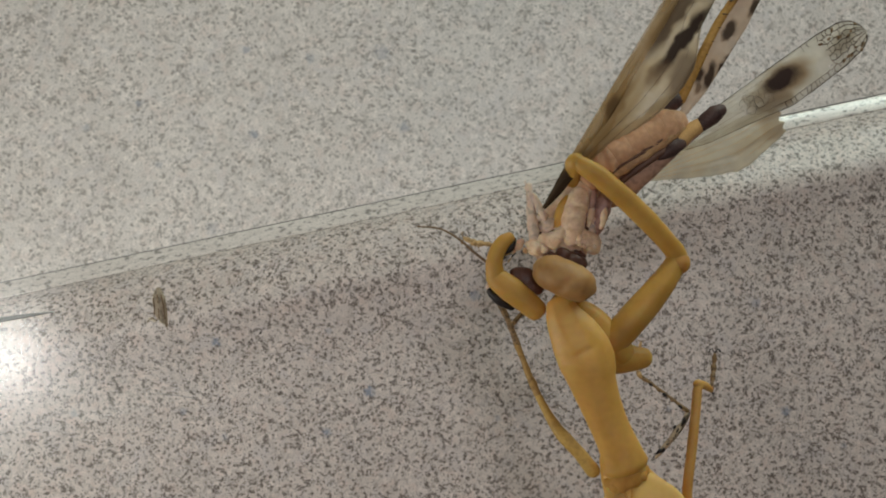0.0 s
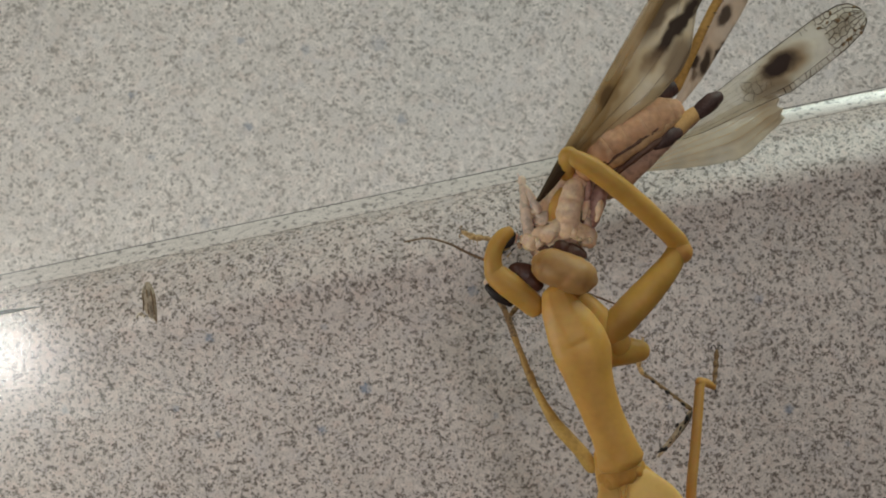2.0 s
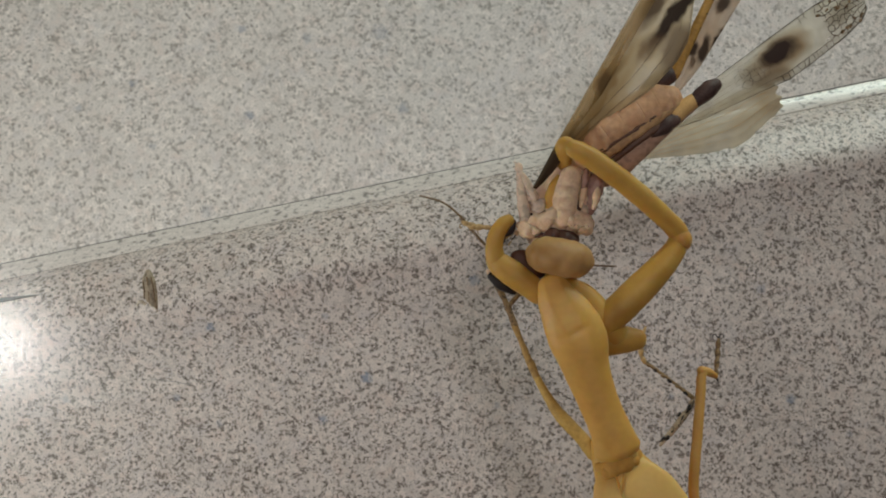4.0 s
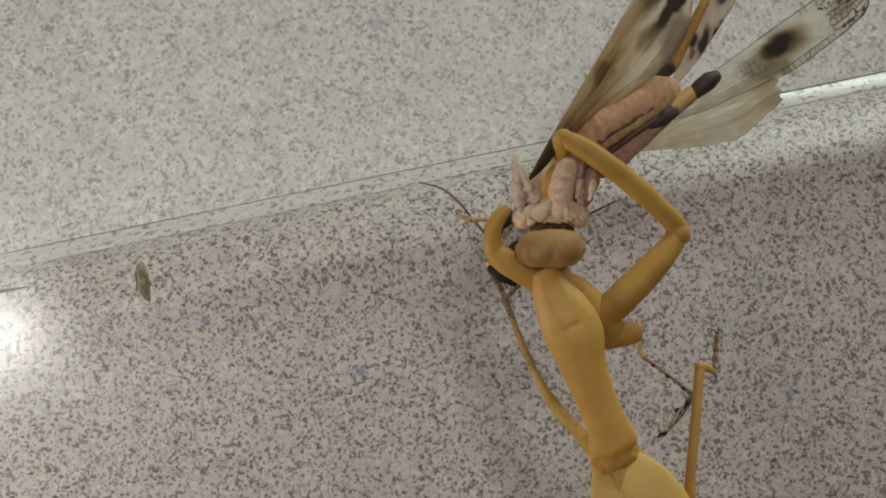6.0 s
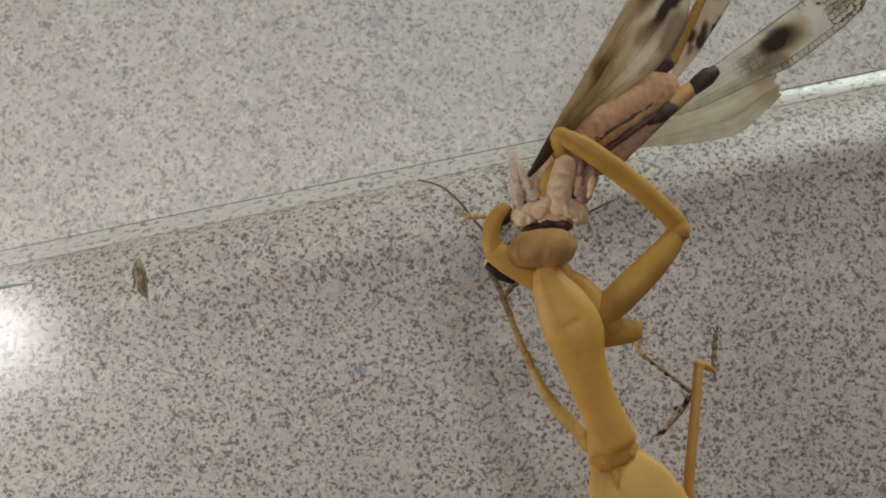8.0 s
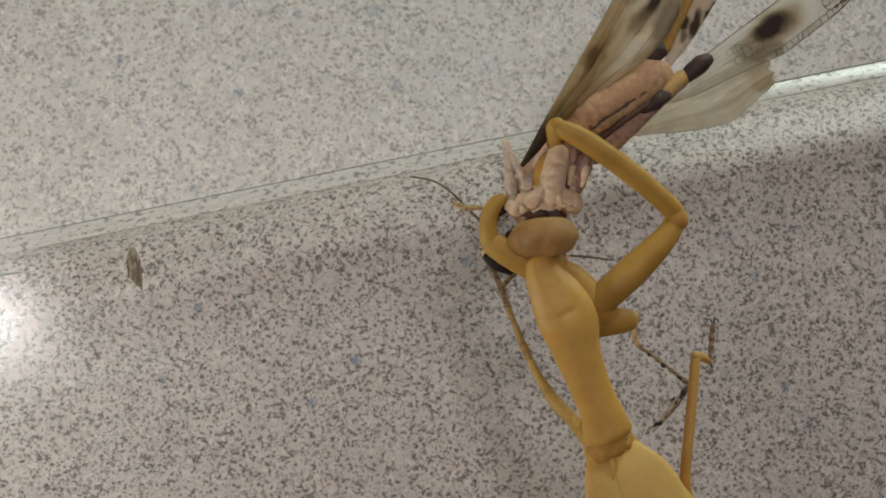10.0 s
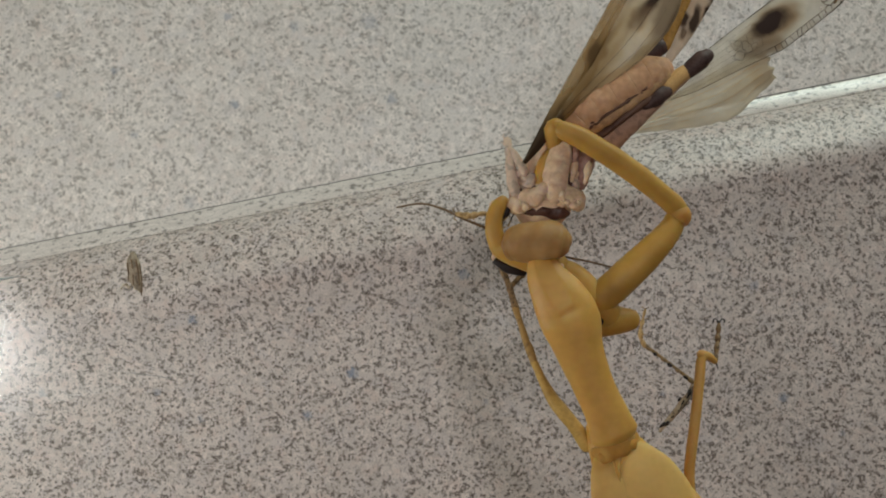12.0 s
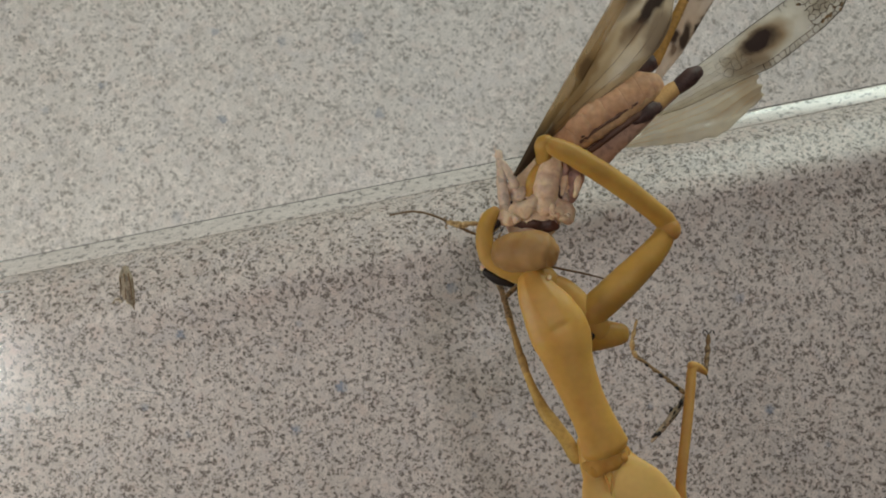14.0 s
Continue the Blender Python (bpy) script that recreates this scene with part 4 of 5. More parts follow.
# belly rings
axis = spline([(*(17.64, 13.57, 163.4), 2.4), (*(20.52, 16.31, 163.6), 2.85), (*(24.2, 18.76, 163.6), 3.0), (*(28.06, 20.93, 163.4), 2.75), (*(30.73, 22.05, 163.1), 2.0), (*(31.84, 22.54, 162.9), 1.2)], 8)
n = len(axis) - 1
for k in range(8):
    i, j = round(n * k / 8), round(n * (k + 1) / 8)
    lo, mi, hi = axis[i], axis[(i + j) // 2], axis[j]
    ring = [(*lo[:3], lo[3] * 0.965), (*mi[:3], mi[3] * 1.0), (*hi[:3], hi[3] * 0.975)]
    part("abdomen_ring", loft(ring, 0.85, 28, 6, 0.16, 0.22), PINK, locust, at=MID)
flank = part("flank", loft([(*M(1042, 268, 9.2), 0.7), (*M(1080, 241, 9.8), 0.95), (*M(1120, 214, 9.9), 1.0), (*M(1160, 187, 9.6), 0.95), (*M(1194, 165, 9.0), 0.6)], 0.7, 16, 8, 0.18), FLANK, locust, "tan flank under the belly rings", at=MID)
rng = random.Random(3)
b = loft([(*M(1050, 256, 10.0), 0.12), (*M(1084, 233, 10.55), 0.2), (*M(1122, 209, 10.65), 0.17), (*M(1160, 184, 10.1), 0.08)], 0.7, 8, 8, 0.6)
for k in range(15):
    x = 1054 + rng.uniform(0, 100)
    lump(M(x, 253 - 0.64 * (x - 1054) + rng.uniform(-4, 3), 10.5), (rng.uniform(0.15, 0.5), rng.uniform(0.08, 0.2), 0.16), 32 + rng.uniform(-25, 25), 0.6, k * 1.3, b, 2, 1.6)
part("flank_line", b, STRIPE, flank, "uneven dark brown line along the flank", at=MID)

# hind thighs, knees and shins
KNEE = (35.05, 22.37, 163)
thigh = part("hind_thigh", loft([(*(19.8, 10.91, 162), 1.3), (*(22.43, 12.25, 162.6), 2.0), (*(25.8, 15.12, 163.2), 1.85), (*(29.21, 17.87, 163.4), 1.45), (*(31.53, 19.56, 163.3), 1.15), (*(33.65, 21.13, 163.1), 0.95)], 0.8, 16, 7, 0.05, 0.6), FEMUR, locust, "greyish-pink striped hind thigh", at=KNEE)
b = bmesh.new()
loft([(*M(1064, 276, 9.2), 0.35), (*M(1106, 245, 10.0), 0.48), (*M(1140, 220, 10.0), 0.5), (*M(1168, 202, 9.7), 0.4)], 0.6, 10, 7, 0.3, bm=b)
part("thigh_stripe", b, STRIPE, thigh, "dark stripes along the thigh", at=KNEE)
part("thigh_patch", loft([(*M(1146, 222, 9.3), 0.55), (*M(1160, 212, 9.5), 0.85), (*M(1176, 203, 9.4), 1.05), (*M(1190, 193, 9.1), 0.95)], 0.7, 14, 6, 0.3), KNEESHELL, thigh, "black patch on the thigh", at=KNEE)
part("thigh_mark", lump(M(1112, 270, 8.6), (1.3, 0.4, 0.35), 40, 0.6, 2.0, freq=1.4), STRIPE, thigh, "blackish mark on the lower side of the thigh", at=KNEE)
part("thigh_band", loft([(*(31.26, 19.54, 163.5), 1.22), (*(32.51, 20.63, 163.4), 1.15), (*(33.93, 21.57, 163.2), 1.05)], 0.85, 12, 5, 0.05), PALEBAND, thigh, "pale yellow band before the knee", at=KNEE)
part("knee", loft([(*(34.09, 21.57, 163.2), 1.0), (*(35.16, 22.42, 163.2), 1.18), (*(36.26, 23.28, 163.1), 1.22), (*(36.97, 23.75, 163), 0.95)], 0.9, 14, 6, 0.06), KNEESHELL, thigh, "shiny black knee", at=KNEE)
part("far_knee", loft([(*(27.45, 23.19, 161.6), 0.9), (*(29.12, 24.24, 161.8), 1.3), (*(30.67, 25.17, 161.8), 1.2), (*(31.72, 25.83, 161.6), 0.85)], 0.85, 12, 6, 0.1), KNEESHELL, locust, "black knee of the other hind leg", at=MID)
shin = part("hind_shin", loft([(*(31.6, 25.48, 161.8), 0.75), (*(32.51, 27.33, 161.9), 0.72), (*(34.52, 31.51, 161.9), 0.68), (*(37.03, 36.48, 161.8), 0.62), (*(39.71, 40.56, 161.6), 0.55)], 0.9, 12, 6, 0.05), ORANGE, locust, "orange hind shin", at=MID)
for k in range(7):
    b = bmesh.new()
    spike(M(1206 + 13 * k, 78 - 25 * k, 7.2), (0.9, -0.1, 0.2), 0.8, 0.13, b)
    part("spine", b, DARK, shin, at=MID)
part("hind_foot", loft([(*(39.86, 40.72, 161.6), 0.6), (*(42.4, 41.54, 161.4), 0.65), (*(45.72, 42.06, 161.2), 0.5)], 0.9, 10, 5, 0.2), ORANGE, locust, at=MID)

# chest, torn open towards the mantis
part("chest", loft([(*(18.96, 13.79, 162.6), 2.6), (*(16.98, 10.73, 162.4), 3.5), (*(15.45, 7.42, 162.2), 4.0), (*(14.23, 4.41, 162), 3.9)], 0.7, 18, 6, 0.18), FLESH, locust, "pale pink torn chest", at=MID)
def plate_folds(u, a):
    """Three soft folds across the plate."""
    return -0.16 * sum(math.exp(-((u - c) / 0.035) ** 2) for c in (0.3, 0.52, 0.72)) * max(0.0, math.sin(a))


part("breast_plate", loft([(*(16.67, 11.34, 164.5), 1.5), (*(15.96, 8.43, 164.8), 1.75), (*(15.67, 5.86, 164.6), 1.6)], 0.75, 20, 12, 0.14, carve=plate_folds), FLESH, locust, "pale pink breast plate", at=MID)
part("chest_fold", loft([(*(15.58, 11.38, 164), 0.75), (*(14.34, 9.38, 164.2), 0.95), (*(13.52, 6.95, 164), 0.85)], 0.9, 12, 6, 0.1), OCHRE, locust, "yellowish fold of skin", at=MID)
part("chest_gap", loft([(*(18.03, 9.39, 164), 0.6), (*(17.7, 7.32, 164.2), 0.8), (*(17.41, 5.73, 164), 0.5)], 0.8, 10, 5, 0.2), GORE_SHADE, locust, "dark red gap in the chest", at=MID)
rng = random.Random(5)
for k in range(8):
    x = 922 + 13 * k
    y = 384 - 0.10 * (x - 918) + rng.uniform(-7, 6) - (14 if 3 < k < 7 else 0)
    part("torn_flesh", lump(M(x, y, 9.0 + rng.uniform(-0.6, 0.9)), (rng.uniform(0.8, 1.25), rng.uniform(0.8, 1.3), 0.9), rng.uniform(0, 90), 0.5, k * 1.7, freq=1.5), FLESH, locust, at=MID)
for k, (x, y, s) in enumerate(((946, 345, 1.2), (958, 366, 1.0), (934, 330, 0.9), (1024, 352, 1.1), (1030, 336, 0.9), (1020, 378, 1.2), (938, 356, 0.8), (1004, 380, 1.0))):
    part("flesh_shred", lump(M(x, y, 8.9), (s, s * 0.9, s * 0.8), 25 * k, 0.5, k * 2.3 + 0.4, freq=1.5), FLESHGREY if k < 4 else FLESH, locust, at=MID)
# Dark lumps laid on the flesh stand in for shade in its crevices.
for k, (x, y, a, c, r) in enumerate(((950, 362, 0.28, 1.0, -35), (980, 352, 0.3, 1.3, 10), (1012, 334, 0.3, 1.9, 8), (934, 366, 0.25, 0.8, 20))):
    part("crevice_shade", lump(M(x, y, 9.5), (a, c, 0.4), r, 0.4, k * 3.1), GORE_SHADE, locust, at=MID)
part("torn_edge", loft([(*(10.39, 3.74, 164), 0.8), (*(11.59, 4.96, 164.3), 1.15), (*(13.25, 5.41, 164.5), 1.25), (*(15.07, 6.01, 164.6), 1.15), (*(16.75, 5.56, 164.5), 1.2), (*(18.46, 5.26, 164.2), 1.1), (*(18.81, 3.9, 163.8), 0.8)], 0.8, 16, 6, 0.55), FLESH, locust, "ragged pale edge of the bitten chest", at=MID)
for k in range(24):
    x = 916 + 5 * k + rng.uniform(-3, 3)
    y = 398 - 0.10 * (x - 918) + rng.uniform(-9, 5) - 20 * max(0.0, math.sin((x - 930) / 90 * math.pi)) * (1 if x < 1020 else 0)
    r = rng.uniform(0.3, 0.62)
    part("flesh_crumb", lump(M(x, y, 9.6 + rng.uniform(-0.5, 0.4)), (r, r * rng.uniform(0.7, 1.3), r), rng.uniform(0, 90), 0.5, k * 0.9, detail=2, freq=2.0), FLESH, locust, at=MID)
part("side_flesh", loft([(*(20.5, 11.85, 163.8), 0.9), (*(19.86, 9.85, 164), 1.35), (*(19.27, 7.57, 163.8), 1.1), (*(18.86, 5.9, 163.4), 0.6)], 0.8, 14, 6, 0.4), PURPLE, locust, "dark reddish side of the torn chest", at=MID)
for k, (x, y) in enumerate(((1026, 300), (1022, 326), (1046, 330))):
    part("flesh_ridge", loft([(*M(x + 6, y - 22, 9.6), 0.3), (*M(x + 3, y, 10.0), 0.5), (*M(x - 2, y + 20, 9.7), 0.3)], 0.9, 10, 5, 0.35), FLESH if k else PURPLE, locust, at=MID)
for k, (x, y, r) in enumerate(((886, 384, 0.85), (894, 376, 0.6), (881, 392, 0.55), (904, 392, 0.5))):
    part("flesh_crumb", lump(M(x, y, 8.2), (r, r * 0.8, r * 0.7), 30 * k, 0.5, k * 1.1 + 7, detail=2, freq=2.0), FLESH, locust, at=MID)
part("wound", lump((14.55, 3.29, 163.6), (3.3, 1.15, 1.0), -2, 0.4, 9.0), GORE_SHADE, locust, "dark open wound at the bitten neck", at=MID)
b = loft([(*(9.64, 12.85, 163.8), 0.52), (*(9.93, 10.01, 164), 0.66), (*(10.22, 6.94, 164.2), 0.74), (*(10.53, 4.2, 164.2), 0.85)], 0.9, 12, 8, 0.35)
part("front_leg", b, FLESHGREY, locust, "thin pale front leg stub", at=MID)
b = loft([(*(9.48, 12.46, 163.9), 0.42), (*(10.68, 10.6, 164.2), 0.52), (*(11.73, 8.61, 164.4), 0.62)], 0.9, 12, 8, 0.35)
part("front_leg", b, FLESHGREY, locust, "thin pale front leg stub", at=MID)
b = bmesh.new()
for k in range(10):
    p = Vector(M(908 + rng.uniform(-4, 6), 272 + rng.uniform(-6, 10), 8.9))
    thread(b, [p, p + Vector((rng.uniform(-0.6, 0.6), rng.uniform(0.2, 0.8), 0.1))], 0.05)
part("leg_bristle", b, FLESHGREY, locust, at=MID)

# wing covers folded over one another
WROOT = (11.75, 9.85, 164.9)
UP = 59.0
up1 = [(0, 0.15), (0.1, 0.35), (0.3, 0.4), (0.55, 0.4), (0.8, 0.9), (0.93, 0.9), (1, 0.3)]
lo1 = [(0, -0.15), (0.08, -0.8), (0.2, -3.4), (0.35, -7.0), (0.44, -8.1), (0.50, -7.9), (0.585, -5.8), (0.75, -5.2), (0.93, -3.8), (1, -0.3)]
part("wing_cover", sheet(WROOT, UP, 56.0, up1, lo1, 0.05, 2.0, 0.7), TEGMEN, locust, "mottled brown translucent wing cover", at=WROOT, turn=UP)
up2 = [(0, 0.2), (0.15, 0.45), (0.4, 0.5), (0.7, 0.6), (0.95, 0.5), (1, 0.2)]
lo2 = [(0, -0.3), (0.06, -1.1), (0.16, -1.6), (0.3, -1.6), (0.5, -1.4), (0.7, -1.4), (0.95, -0.8), (1, -0.1)]
EROOT = (11.58, 9.68, 165.2)
part("wing_cover_edge", sheet(EROOT, 59.2, 46.0, up2, lo2, 0.08, 2.2, 0.35, 30, 6), TEGMEN_EDGE, locust, "dark brown leading edge of the wing cover", at=EROOT, turn=59.2)
up3 = [(0, 0.3), (0.2, 1.9), (0.5, 2.5), (0.9, 1.6), (1, 0.2)]
lo3 = [(0, -0.3), (0.2, -1.2), (0.6, -1.5), (0.9, -1.0), (1, -0.2)]
SROOT = (31.72, 22.68, 160.8)
part("wing_cover", sheet(SROOT, 59.6, 27.0, up3, lo3, 0.05, 0.3, 0.4, 30, 8), TEGMEN_SPOT, locust, "mottled cream and black wing cover", at=SROOT, turn=59.6)
b = bmesh.new()
for s in (0.03, 0.2, 0.42, 0.97):
    thread(b, [wing_point(WROOT, UP, 56.0, up1, lo1, 2.0, 0.7, u, s) for u in np.linspace(0.08, 0.97, 24)], 0.022)
part("wing_vein", b, VEIN, locust, at=MID)
# the spread hindwing and its clear fan
HROOT = (30.71, 18.25, 160)
HT = 31.8
uph = [(0, 0.3), (0.12, 1.6), (0.35, 2.3), (0.6, 2.9), (0.8, 3.3), (0.92, 3.15), (0.965, 2.5), (0.99, 1.5), (1, 0.6)]
loh = [(0, -0.4), (0.15, -1.8), (0.42, -2.9), (0.555, -3.6), (0.69, -3.3), (0.85, -2.75), (0.95, -2.0), (0.985, -1.2), (1, -0.4)]
HLEN = 33.5
hind = part("hindwing", sheet(HROOT, HT, HLEN, uph, loh, 0.04, -1.0, 0.5), HINDWING, locust, "clear hindwing with a blackish spot and brown veins", at=HROOT, turn=HT)


def wp(u, s):
    return wing_point(HROOT, HT, HLEN, uph, loh, -1.0, 0.5, u, s)


b = bmesh.new()
COUNT = 8
lines = np.linspace(0.0, 1.0, COUNT)


def vein_line(k, u):
    """A long vein runs straight, then zigzags in the net towards the tip."""
    return lines[k] + (0.075 * noise.noise(Vector((u * 46, k * 3.7, 0))) * min(1, max(0, (u - 0.72) * 7)) if 0 < k < COUNT - 1 else 0)


for k in range(COUNT):
    edge = k in (0, COUNT - 1)
    for lo_u, hi_u, r in ((0.05, 0.50, 0.035 if edge else 0.012), (0.50, 0.80, 0.06 if edge else 0.045 if k == 1 else 0), (0.80, 0.995, 0.09 if edge else 0.06)):
        if r:
            thread(b, [wp(u, vein_line(k, u)) for u in np.linspace(lo_u, hi_u, 22)], r)
rng = random.Random(11)
for k in range(COUNT - 1):
    u = (0.52 if k == 0 else 0.70 if k == COUNT - 2 else 0.80) + rng.uniform(0, 0.02)
    while u < 0.985:
        w = u + rng.uniform(-0.014, 0.014)
        bend = rng.uniform(-0.009, 0.009) if k else 0.0
        thread(b, [wp(u, vein_line(k, u)), wp((u + w) / 2 + bend, (lines[k] + lines[k + 1]) / 2), wp(w, vein_line(k + 1, w))], rng.uniform(0.035, 0.065))
        u += rng.uniform(0.018, 0.042)
for k in range(2, 5):
    for u in np.arange(0.36, 0.50, 0.045):
        w = u + rng.uniform(-0.012, 0.012)
        thread(b, [wp(w, lines[k]), wp(w + rng.uniform(-0.02, 0.02), lines[k] + 0.09), wp(w + 0.01, lines[k + 1])], 0.02)
for x, y, r in ((13.2, 0.5, 0.85), (14.4, -0.5, 0.9), (12.8, -1.0, 0.75)):
    u = x / HLEN
    lo_y, hi_y = np.interp(u, *zip(*loh)), np.interp(u, *zip(*uph))
    ring = [wp(u + r * (1 + rng.uniform(-0.38, 0.38)) * math.cos(a) / HLEN, (y + r * (1 + rng.uniform(-0.38, 0.38)) * math.sin(a) - lo_y) / (hi_y - lo_y)) for a in np.linspace(0, 2 * math.pi, 7)[:-1]]
    thread(b, ring + ring[:1], 0.032)
for k in range(9):
    u = rng.uniform(0.62, 0.97)
    lump(wp(u, 0.0), (0.16, 0.11, 0.08), rng.uniform(0, 90), 0.2, k, b, 1)
part("wing_vein", b, VEIN, hind, "fine dark brown net of veins", at=HROOT, turn=0)
b = bmesh.new()
for k in range(16):
    u = 0.78 + 0.20 * rng.random()
    lump(wp(u, rng.choice((rng.uniform(0.0, 0.2), rng.uniform(0.55, 0.95)))), (rng.uniform(0.2, 0.5), rng.uniform(0.15, 0.3), 0.05), rng.uniform(0, 90), 0.3, k, b, 1)
part("wing_fleck", b, TARSUS, hind, "small brown flecks near the wing tip", at=HROOT)
FROOT = (26.33, 14.11, 159)
upf = [(0, 0.3), (0.25, 2.0), (0.55, 3.1), (0.8, 3.7), (0.94, 3.6), (1, 3.0)]
lof = [(0, -0.3), (0.2, -1.5), (0.45, -3.0), (0.62, -3.6), (0.72, -3.3), (0.82, -2.4), (0.9, -1.5), (0.96, -1.0), (1, -0.6)]
fan = part("hindwing_fan", sheet(FROOT, 20.0, 22.3, upf, lof, 0.04, -0.6, 0.9, 46, 14, 0.25), FAN, locust, "milky folded fan of the hindwing", at=FROOT, turn=20.0)
b = bmesh.new()
for s in (0.2, 0.38, 0.55, 0.7, 0.86):
    thread(b, [wing_point(FROOT, 20.0, 22.3, upf, lof, -0.6, 0.9, u, s) for u in np.linspace(0.08, 0.93, 20)], 0.022)
part("fan_rib", b, CREAM, fan, at=FROOT)


# ---- what moves: shifts in millimetres and turns in degrees, second by second ----
def glide(ob, rows, parent):
    rest = (ORIGIN[ob.name] - ORIGIN[parent.name]) if parent else ORIGIN[ob.name]
    spin = math.degrees(ob.rotation_euler.z)
    walk(ob, [(t, pose((rest.x + dx) * 0.001, (rest.y + dy) * 0.001, (rest.z) * 0.001, 0, 0, spin + rz)) for t, dx, dy, rz in rows])


def nod(ob, rows, parent):
    rest = ORIGIN[ob.name] - ORIGIN[parent.name]
    walk(ob, [(t, pose((rest.x + dx) * 0.001, (rest.y + dy) * 0.001, rest.z * 0.001, rx, ry, rz)) for t, dx, dy, rx, ry, rz in rows])


def motions():
    glide(thorax, [
        (0, 1.43, -0.65, 0.1), (0.5, 1.53, -0.37, 0.7), (1, 0.93, -0.16, 0), (1.5, 0.78, -0.09, -0), (2, 0.59, -0.03, -0.7),
        (2.5, 0.29, -0.02, -0.1), (3, -0.18, -0.07, -0.6), (5.5, 0.16, 0.05, 0.3), (6, -0.04, 0.09, 0.4), (6.5, 0.14, 0.23, 0.5),
        (7, -0.04, 0.27, -0.3), (7.5, -0.00, 0.00, 0), (8, -0.09, 0.07, -0.2), (10.5, -0.24, 0.38, 0.8), (11, 0.00, 0.64, 0.8),
        (11.5, -0.20, 0.69, 2.3), (12, -0.52, 0.81, 1.8), (12.5, -0.97, 0.48, 2.7), (13, -0.87, 0.43, 2.4), (13.5, -0.92, 0.35, 2.4),
        (14, -0.75, 0.51, 2),
    ], mantis)
    glide(eye_spot, [(0, 0, 0, 0), (8, 0, 0, 0), (10.5, 0.2, 0, 0), (11.5, 0.5, 0, 0), (12.5, 0.95, 0, 0), (14, 0.95, 0, 0)], thorax)
    glide(fore_b, [
        (0, -0.78, -0.50, -5.1), (0.5, -1.20, -0.62, -7.6), (1, -0.98, -0.54, -6.3), (1.5, -0.73, -0.53, -5.9), (2, -0.78, -0.68, -5.9),
        (2.5, -0.56, -0.45, -4.4), (3, -0.62, -0.49, -3.5), (5.5, -0.06, -0.15, -0.8), (6, 0.05, 0.05, 0.3), (6.5, -0.07, -0.06, -0.7),
        (7, 0.07, 0.02, -0.1), (7.5, 0.00, 0.00, 0), (8, -0.03, -0.04, -0.3), (10.5, 0.13, -0.09, 1.6), (11, 1.06, 0.21, 7.2),
        (11.5, 1.20, 0.44, 9.9), (12, 1.01, 0.75, 9.9), (12.5, 0.78, 0.92, 10.8), (13, 0.79, 0.83, 10.3), (13.5, 0.53, 0.70, 9.6),
        (14, 0.43, 0.76, 6.8),
    ], mantis)
    glide(upper_a, [
        (0, 1.14, -0.81, 3.8), (0.5, 0.96, -0.53, 2.2), (1, 0.66, -0.15, 0.1), (1.5, 0.59, -0.10, 0.7), (2, 0.62, -0.01, 2.2),
        (2.5, 0.20, -0.12, -0.2), (3, -0.09, -0.03, -0.4), (5.5, 0.09, 0.04, 0.2), (6, -0.10, 0.08, -0), (6.5, -0.09, 0.24, -0.9),
        (7, -0.06, 0.28, -0.6), (7.5, -0.00, 0.00, 0), (8, -0.01, 0.05, -0), (10.5, -0.36, 0.52, -1.4), (11, -0.03, 0.84, 0.9),
        (11.5, -0.79, 0.99, -0.7), (12, -1.00, 1.09, -1.3), (12.5, -1.75, 0.98, -2.7), (13, -1.54, 0.97, -2.2), (13.5, -1.62, 0.88, -1.5),
        (14, -1.18, 0.90, -1.4),
    ], mantis)
    glide(lower_a, [
        (0, 0.53, -0.84, -5.7), (0.5, 0.46, -0.71, -6), (1, 0.59, -0.65, -4.6), (1.5, 0.43, -0.38, -3.7), (2, 0.42, -0.09, -2),
        (2.5, 0.11, -0.42, -2.9), (3, -0.06, -0.25, -1), (5.5, 0.06, 0.07, -0.6), (6, -0.05, 0.06, -0.5), (6.5, 0.05, 0.05, -0.1),
        (7, 0.03, 0.10, -0.2), (7.5, -0.00, -0.00, 0), (8, -0.04, 0.08, 0.2), (10.5, -0.06, 0.55, 3), (11, 0.09, 1.26, 4.6),
        (11.5, -0.27, 1.24, 4.4), (12, -0.56, 1.24, 4.3), (12.5, -0.93, 0.88, 4.5), (13, -0.89, 0.96, 4.4), (13.5, -1.03, 1.03, 4.8),
        (14, -0.70, 1.08, 4.9),
    ], mantis)
    glide(hind_leg, [
        (0, 0.36, -0.06, -1.6), (0.5, 0.20, -0.01, -0.4), (1, 0.16, -0.04, 0.1), (1.5, 0.18, 0.05, 0.5), (2, 0.15, 0.00, -0.4),
        (2.5, 0.09, -0.01, 0), (3, 0.06, 0.01, 0.1), (5.5, 0.07, 0.01, 0.3), (6, 0.05, -0.02, -0.1), (6.5, 0.04, 0.09, -0.1),
        (7, -0.01, 0.06, -0.1), (7.5, 0.00, -0.00, 0), (8, -0.01, -0.08, -0), (10.5, -0.11, -0.07, 0), (11, -0.10, 0.32, -0),
        (11.5, -0.24, 0.57, -0.1), (12, -0.07, 0.59, -1.5), (12.5, -0.23, 0.62, -1.9), (13, -0.25, 0.57, -1.5), (13.5, -0.20, 0.60, -1.7),
        (14, -0.14, 0.63, -1.4),
    ], mantis)
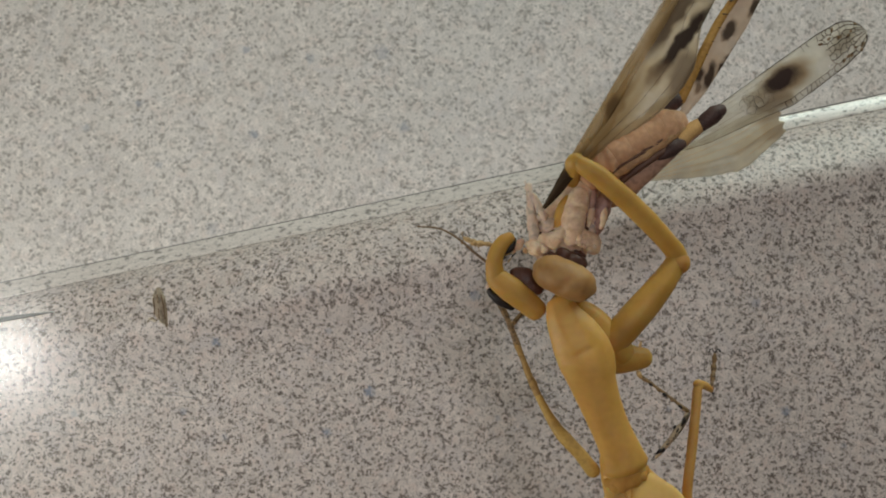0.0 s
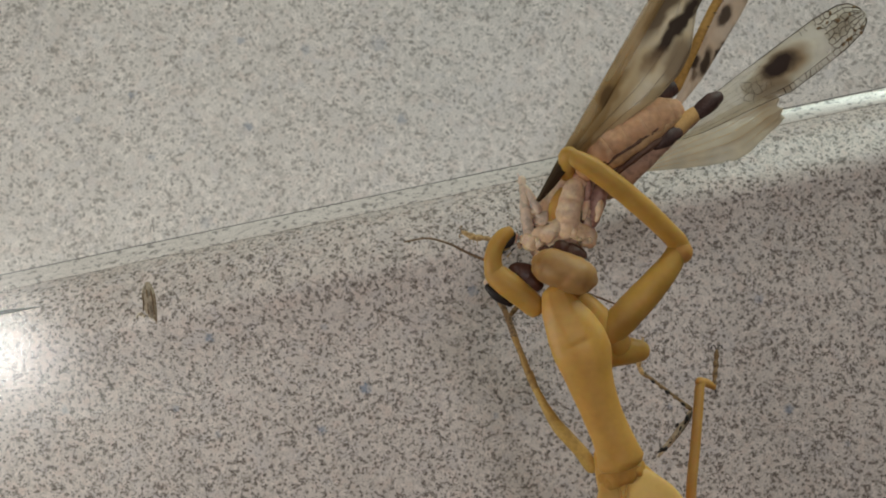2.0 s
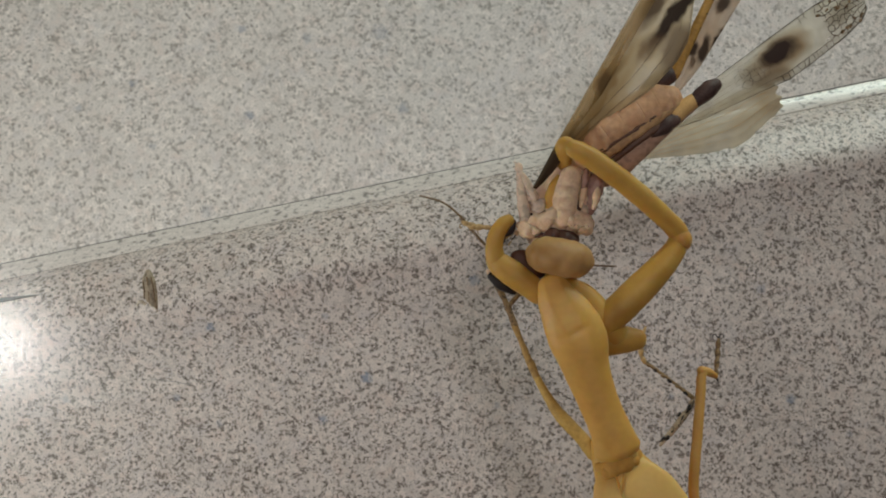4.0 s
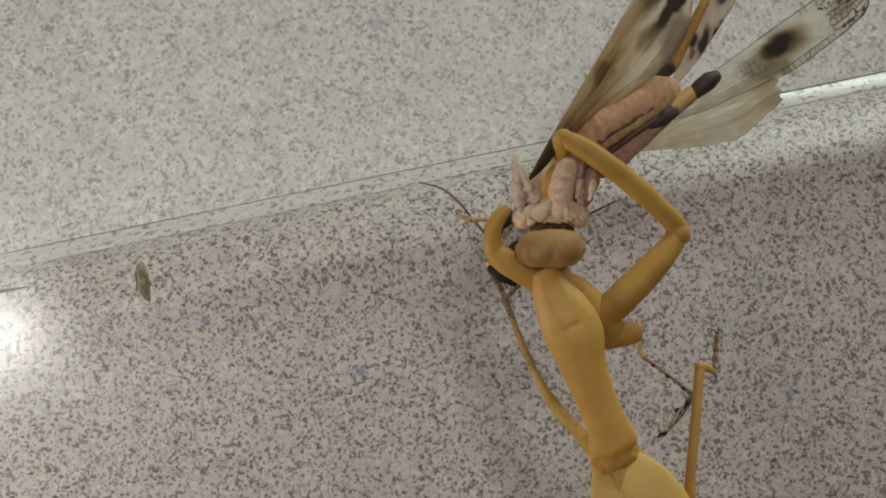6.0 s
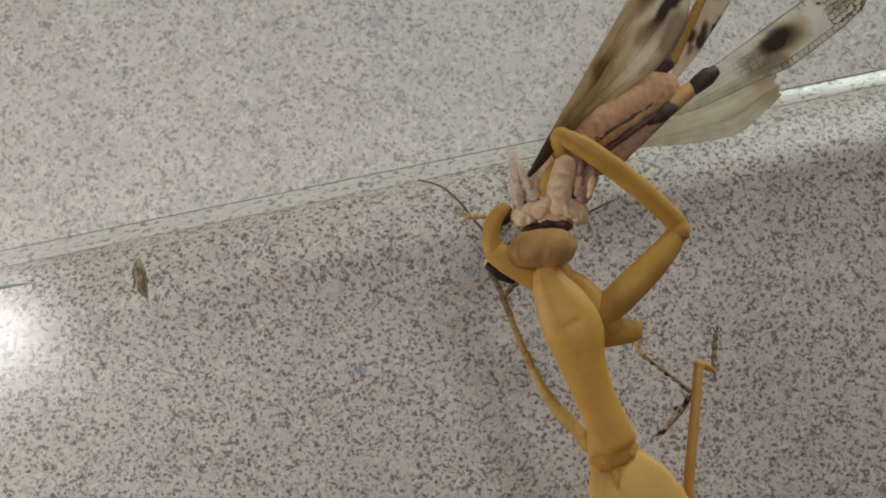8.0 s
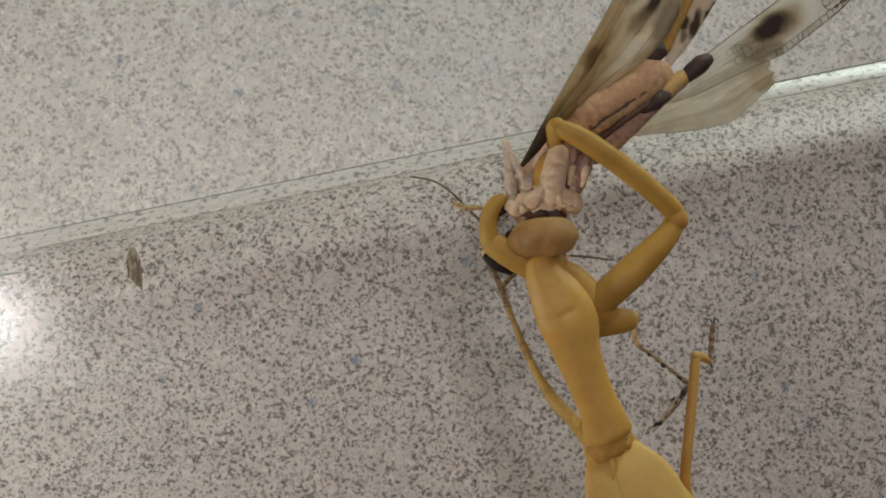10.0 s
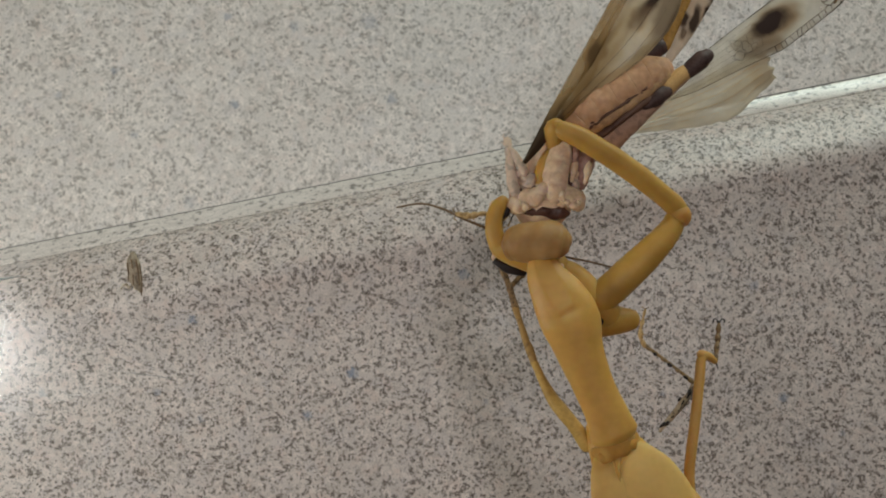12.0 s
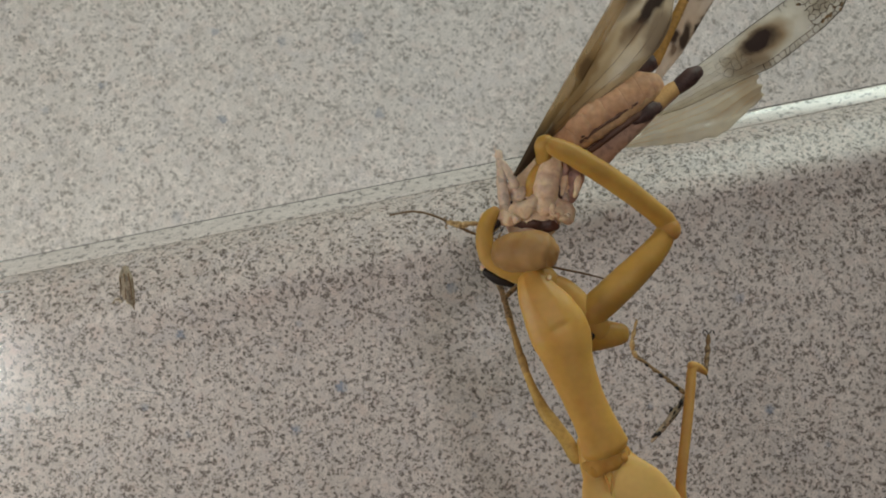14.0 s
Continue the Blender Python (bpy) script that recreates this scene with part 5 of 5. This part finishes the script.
    glide(mid_leg, [
        (0, 0.27, -0.65, -1), (0.5, 0.35, -0.55, -1.6), (1, 0.37, -0.35, -1.5), (1.5, 0.29, -0.48, -1), (2, 0.11, -0.02, -1.1),
        (2.5, 0.18, -0.04, -1), (3, -0.07, -0.10, -0.4), (5.5, -0.01, -0.09, 0.1), (6, 0.08, 0.10, -0.2), (6.5, 0.01, 0.01, 0),
        (7, 0.07, 0.08, 0), (7.5, -0.00, 0.00, 0), (8, -0.03, 0.05, -0), (10.5, 0.22, 0.01, -0.6), (11, 0.57, 0.05, -1),
        (11.5, 0.49, -0.27, -1.1), (12, 0.36, 0.61, -4.2), (12.5, 0.38, 0.06, -4.4), (13, 0.39, 0.39, -5.4), (13.5, 0.24, 0.53, -5.5),
        (14, 0.60, 0.87, -6.3),
    ], mantis)
    glide(locust, [
        (0, 1.78, -0.41, -0.5), (0.5, 1.58, -0.18, -0.7), (1, 1.48, -0.19, -0.4), (1.5, 1.15, -0.19, -0.3), (2, 0.83, -0.21, 0.6),
        (2.5, 0.63, -0.18, -0.3), (3, 0.15, -0.23, 0.5), (5.5, 0.14, 0.07, 0.1), (6, 0.03, 0.06, -0.2), (6.5, 0.04, 0.06, 0),
        (7, 0.00, 0.04, -0.1), (7.5, 0.00, 0.00, 0), (8, -0.11, 0.10, 0.3), (10.5, -0.87, 0.37, 1.6), (11, -0.92, 0.74, 2.8),
        (11.5, -1.33, 0.99, 2.7), (12, -1.42, 1.04, 1.7), (12.5, -1.73, 0.73, 1.1), (13, -1.63, 0.82, 1.2), (13.5, -1.84, 0.86, 1.4),
        (14, -1.45, 0.93, 0.8),
    ], None)
    glide(fallen, [
        (0, -0.07, -0.09, 0), (0.5, -0.04, -0.03, 0), (1, 0.03, -0.03, 0), (1.5, 0.17, 0.02, -0), (2, -0.00, -0.01, 0),
        (2.5, 0.06, 0.01, 0), (3, 0.01, -0.04, 0), (5.5, 0.10, 0.06, 0), (6, 0.04, 0.04, -0), (6.5, 0.03, 0.09, 0),
        (7, 0.03, 0.11, 0), (7.5, -0.00, 0.00, 0), (8, 0.02, -0.01, -0), (10.5, -0.04, 0.07, -0.1), (11, -0.03, 0.61, -0.1),
        (11.5, -0.03, 0.71, -0), (12, 0.04, 0.78, 0), (12.5, -0.14, 0.81, 0.1), (13, 0.01, 0.83, 0.1), (13.5, 0.01, 0.96, 0.1),
        (14, 0.09, 0.92, 0),
    ], None)
    nod(head, [
        (0, 2.88, -0.50, 18, 0, -30), (0.5, 2.61, -0.27, 18, 0, -29), (1, 2.87, -0.13, 18, 0, -29), (1.5, 3.01, -0.21, 18, 0, -28), (2, 2.90, -0.30, 18, 0, -26),
        (2.5, 2.42, -0.17, 18, 0, -24), (3, 2.34, -0.22, 18, 0, -23), (5.5, 1.21, 0.45, 4, 0, -5), (6, 1.10, 0.32, 4, 0, -4), (6.5, 1.29, 0.16, 4, 0, -2),
        (7, 0.84, 0.20, 4, 0, 0), (7.5, 0.00, 0.00, 0, 0, 0), (8, 0.11, -0.06, -2, -5, -0), (10.5, 0.65, 0.17, -16, -8, -0.1), (11, 0.16, 0.25, -21, -8, -0.1),
        (11.5, -0.55, -0.14, -21, -8, -0), (12, -1.11, -0.29, -31, -15, 0), (12.5, -1.96, 0.09, -41, -25, 0.1), (13, -1.62, -0.10, -41, -28, 0.1), (13.5, -1.88, -0.21, -41, -28, 0.1),
        (14, -1.62, 0.04, -41, -28, 0),
    ], mantis)
    glide(feeler_a, [
        (0, -0.04, -0.62, 10), (0.5, -0.20, -0.63, 10), (1, -0.37, -0.73, 25), (1.5, -0.38, -0.73, 26), (2, -0.15, -0.69, 25),
        (2.5, -0.16, -0.87, 21), (3, -0.47, -1.00, 4), (5.5, -0.44, 0.01, 0), (6, -0.06, 0.04, -0), (6.5, -0.02, 0.03, 0),
        (7, 0.07, 0.05, 0), (7.5, 0.00, 0.00, 0), (8, -0.05, -0.06, -0), (10.5, 0.09, -0.01, 11.9), (11, -0.21, -0.06, 27.9),
        (11.5, -0.64, -0.06, 25), (12, -0.66, 0.13, 26), (12.5, -0.91, 0.63, 29.1), (13, -0.39, 0.67, 35.1), (13.5, -0.58, 0.48, 33.1),
        (14, -0.57, 0.90, 26),
    ], mantis)
    glide(feeler_b, [
        (0, -0.50, 0.40, 42), (0.9, -0.50, 0.40, 42), (1.2, 0.95, -1.75, -4), (1.5, -0.20, -0.80, 20), (2, -0.16, -4.63, -47), (3, -1.54, -5.80, -45),
        (5.5, 0.01, 0.08, -1), (6.5, 0.16, 0.17, 0), (7.5, -0.00, 0.00, 0), (8, 0.10, -0.06, -0), (10.5, -1.03, -5.24, -37.1),
        (12.5, -1.67, -4.04, -38.9), (14, -1.29, -4.10, -39),
    ], mantis)


motions()
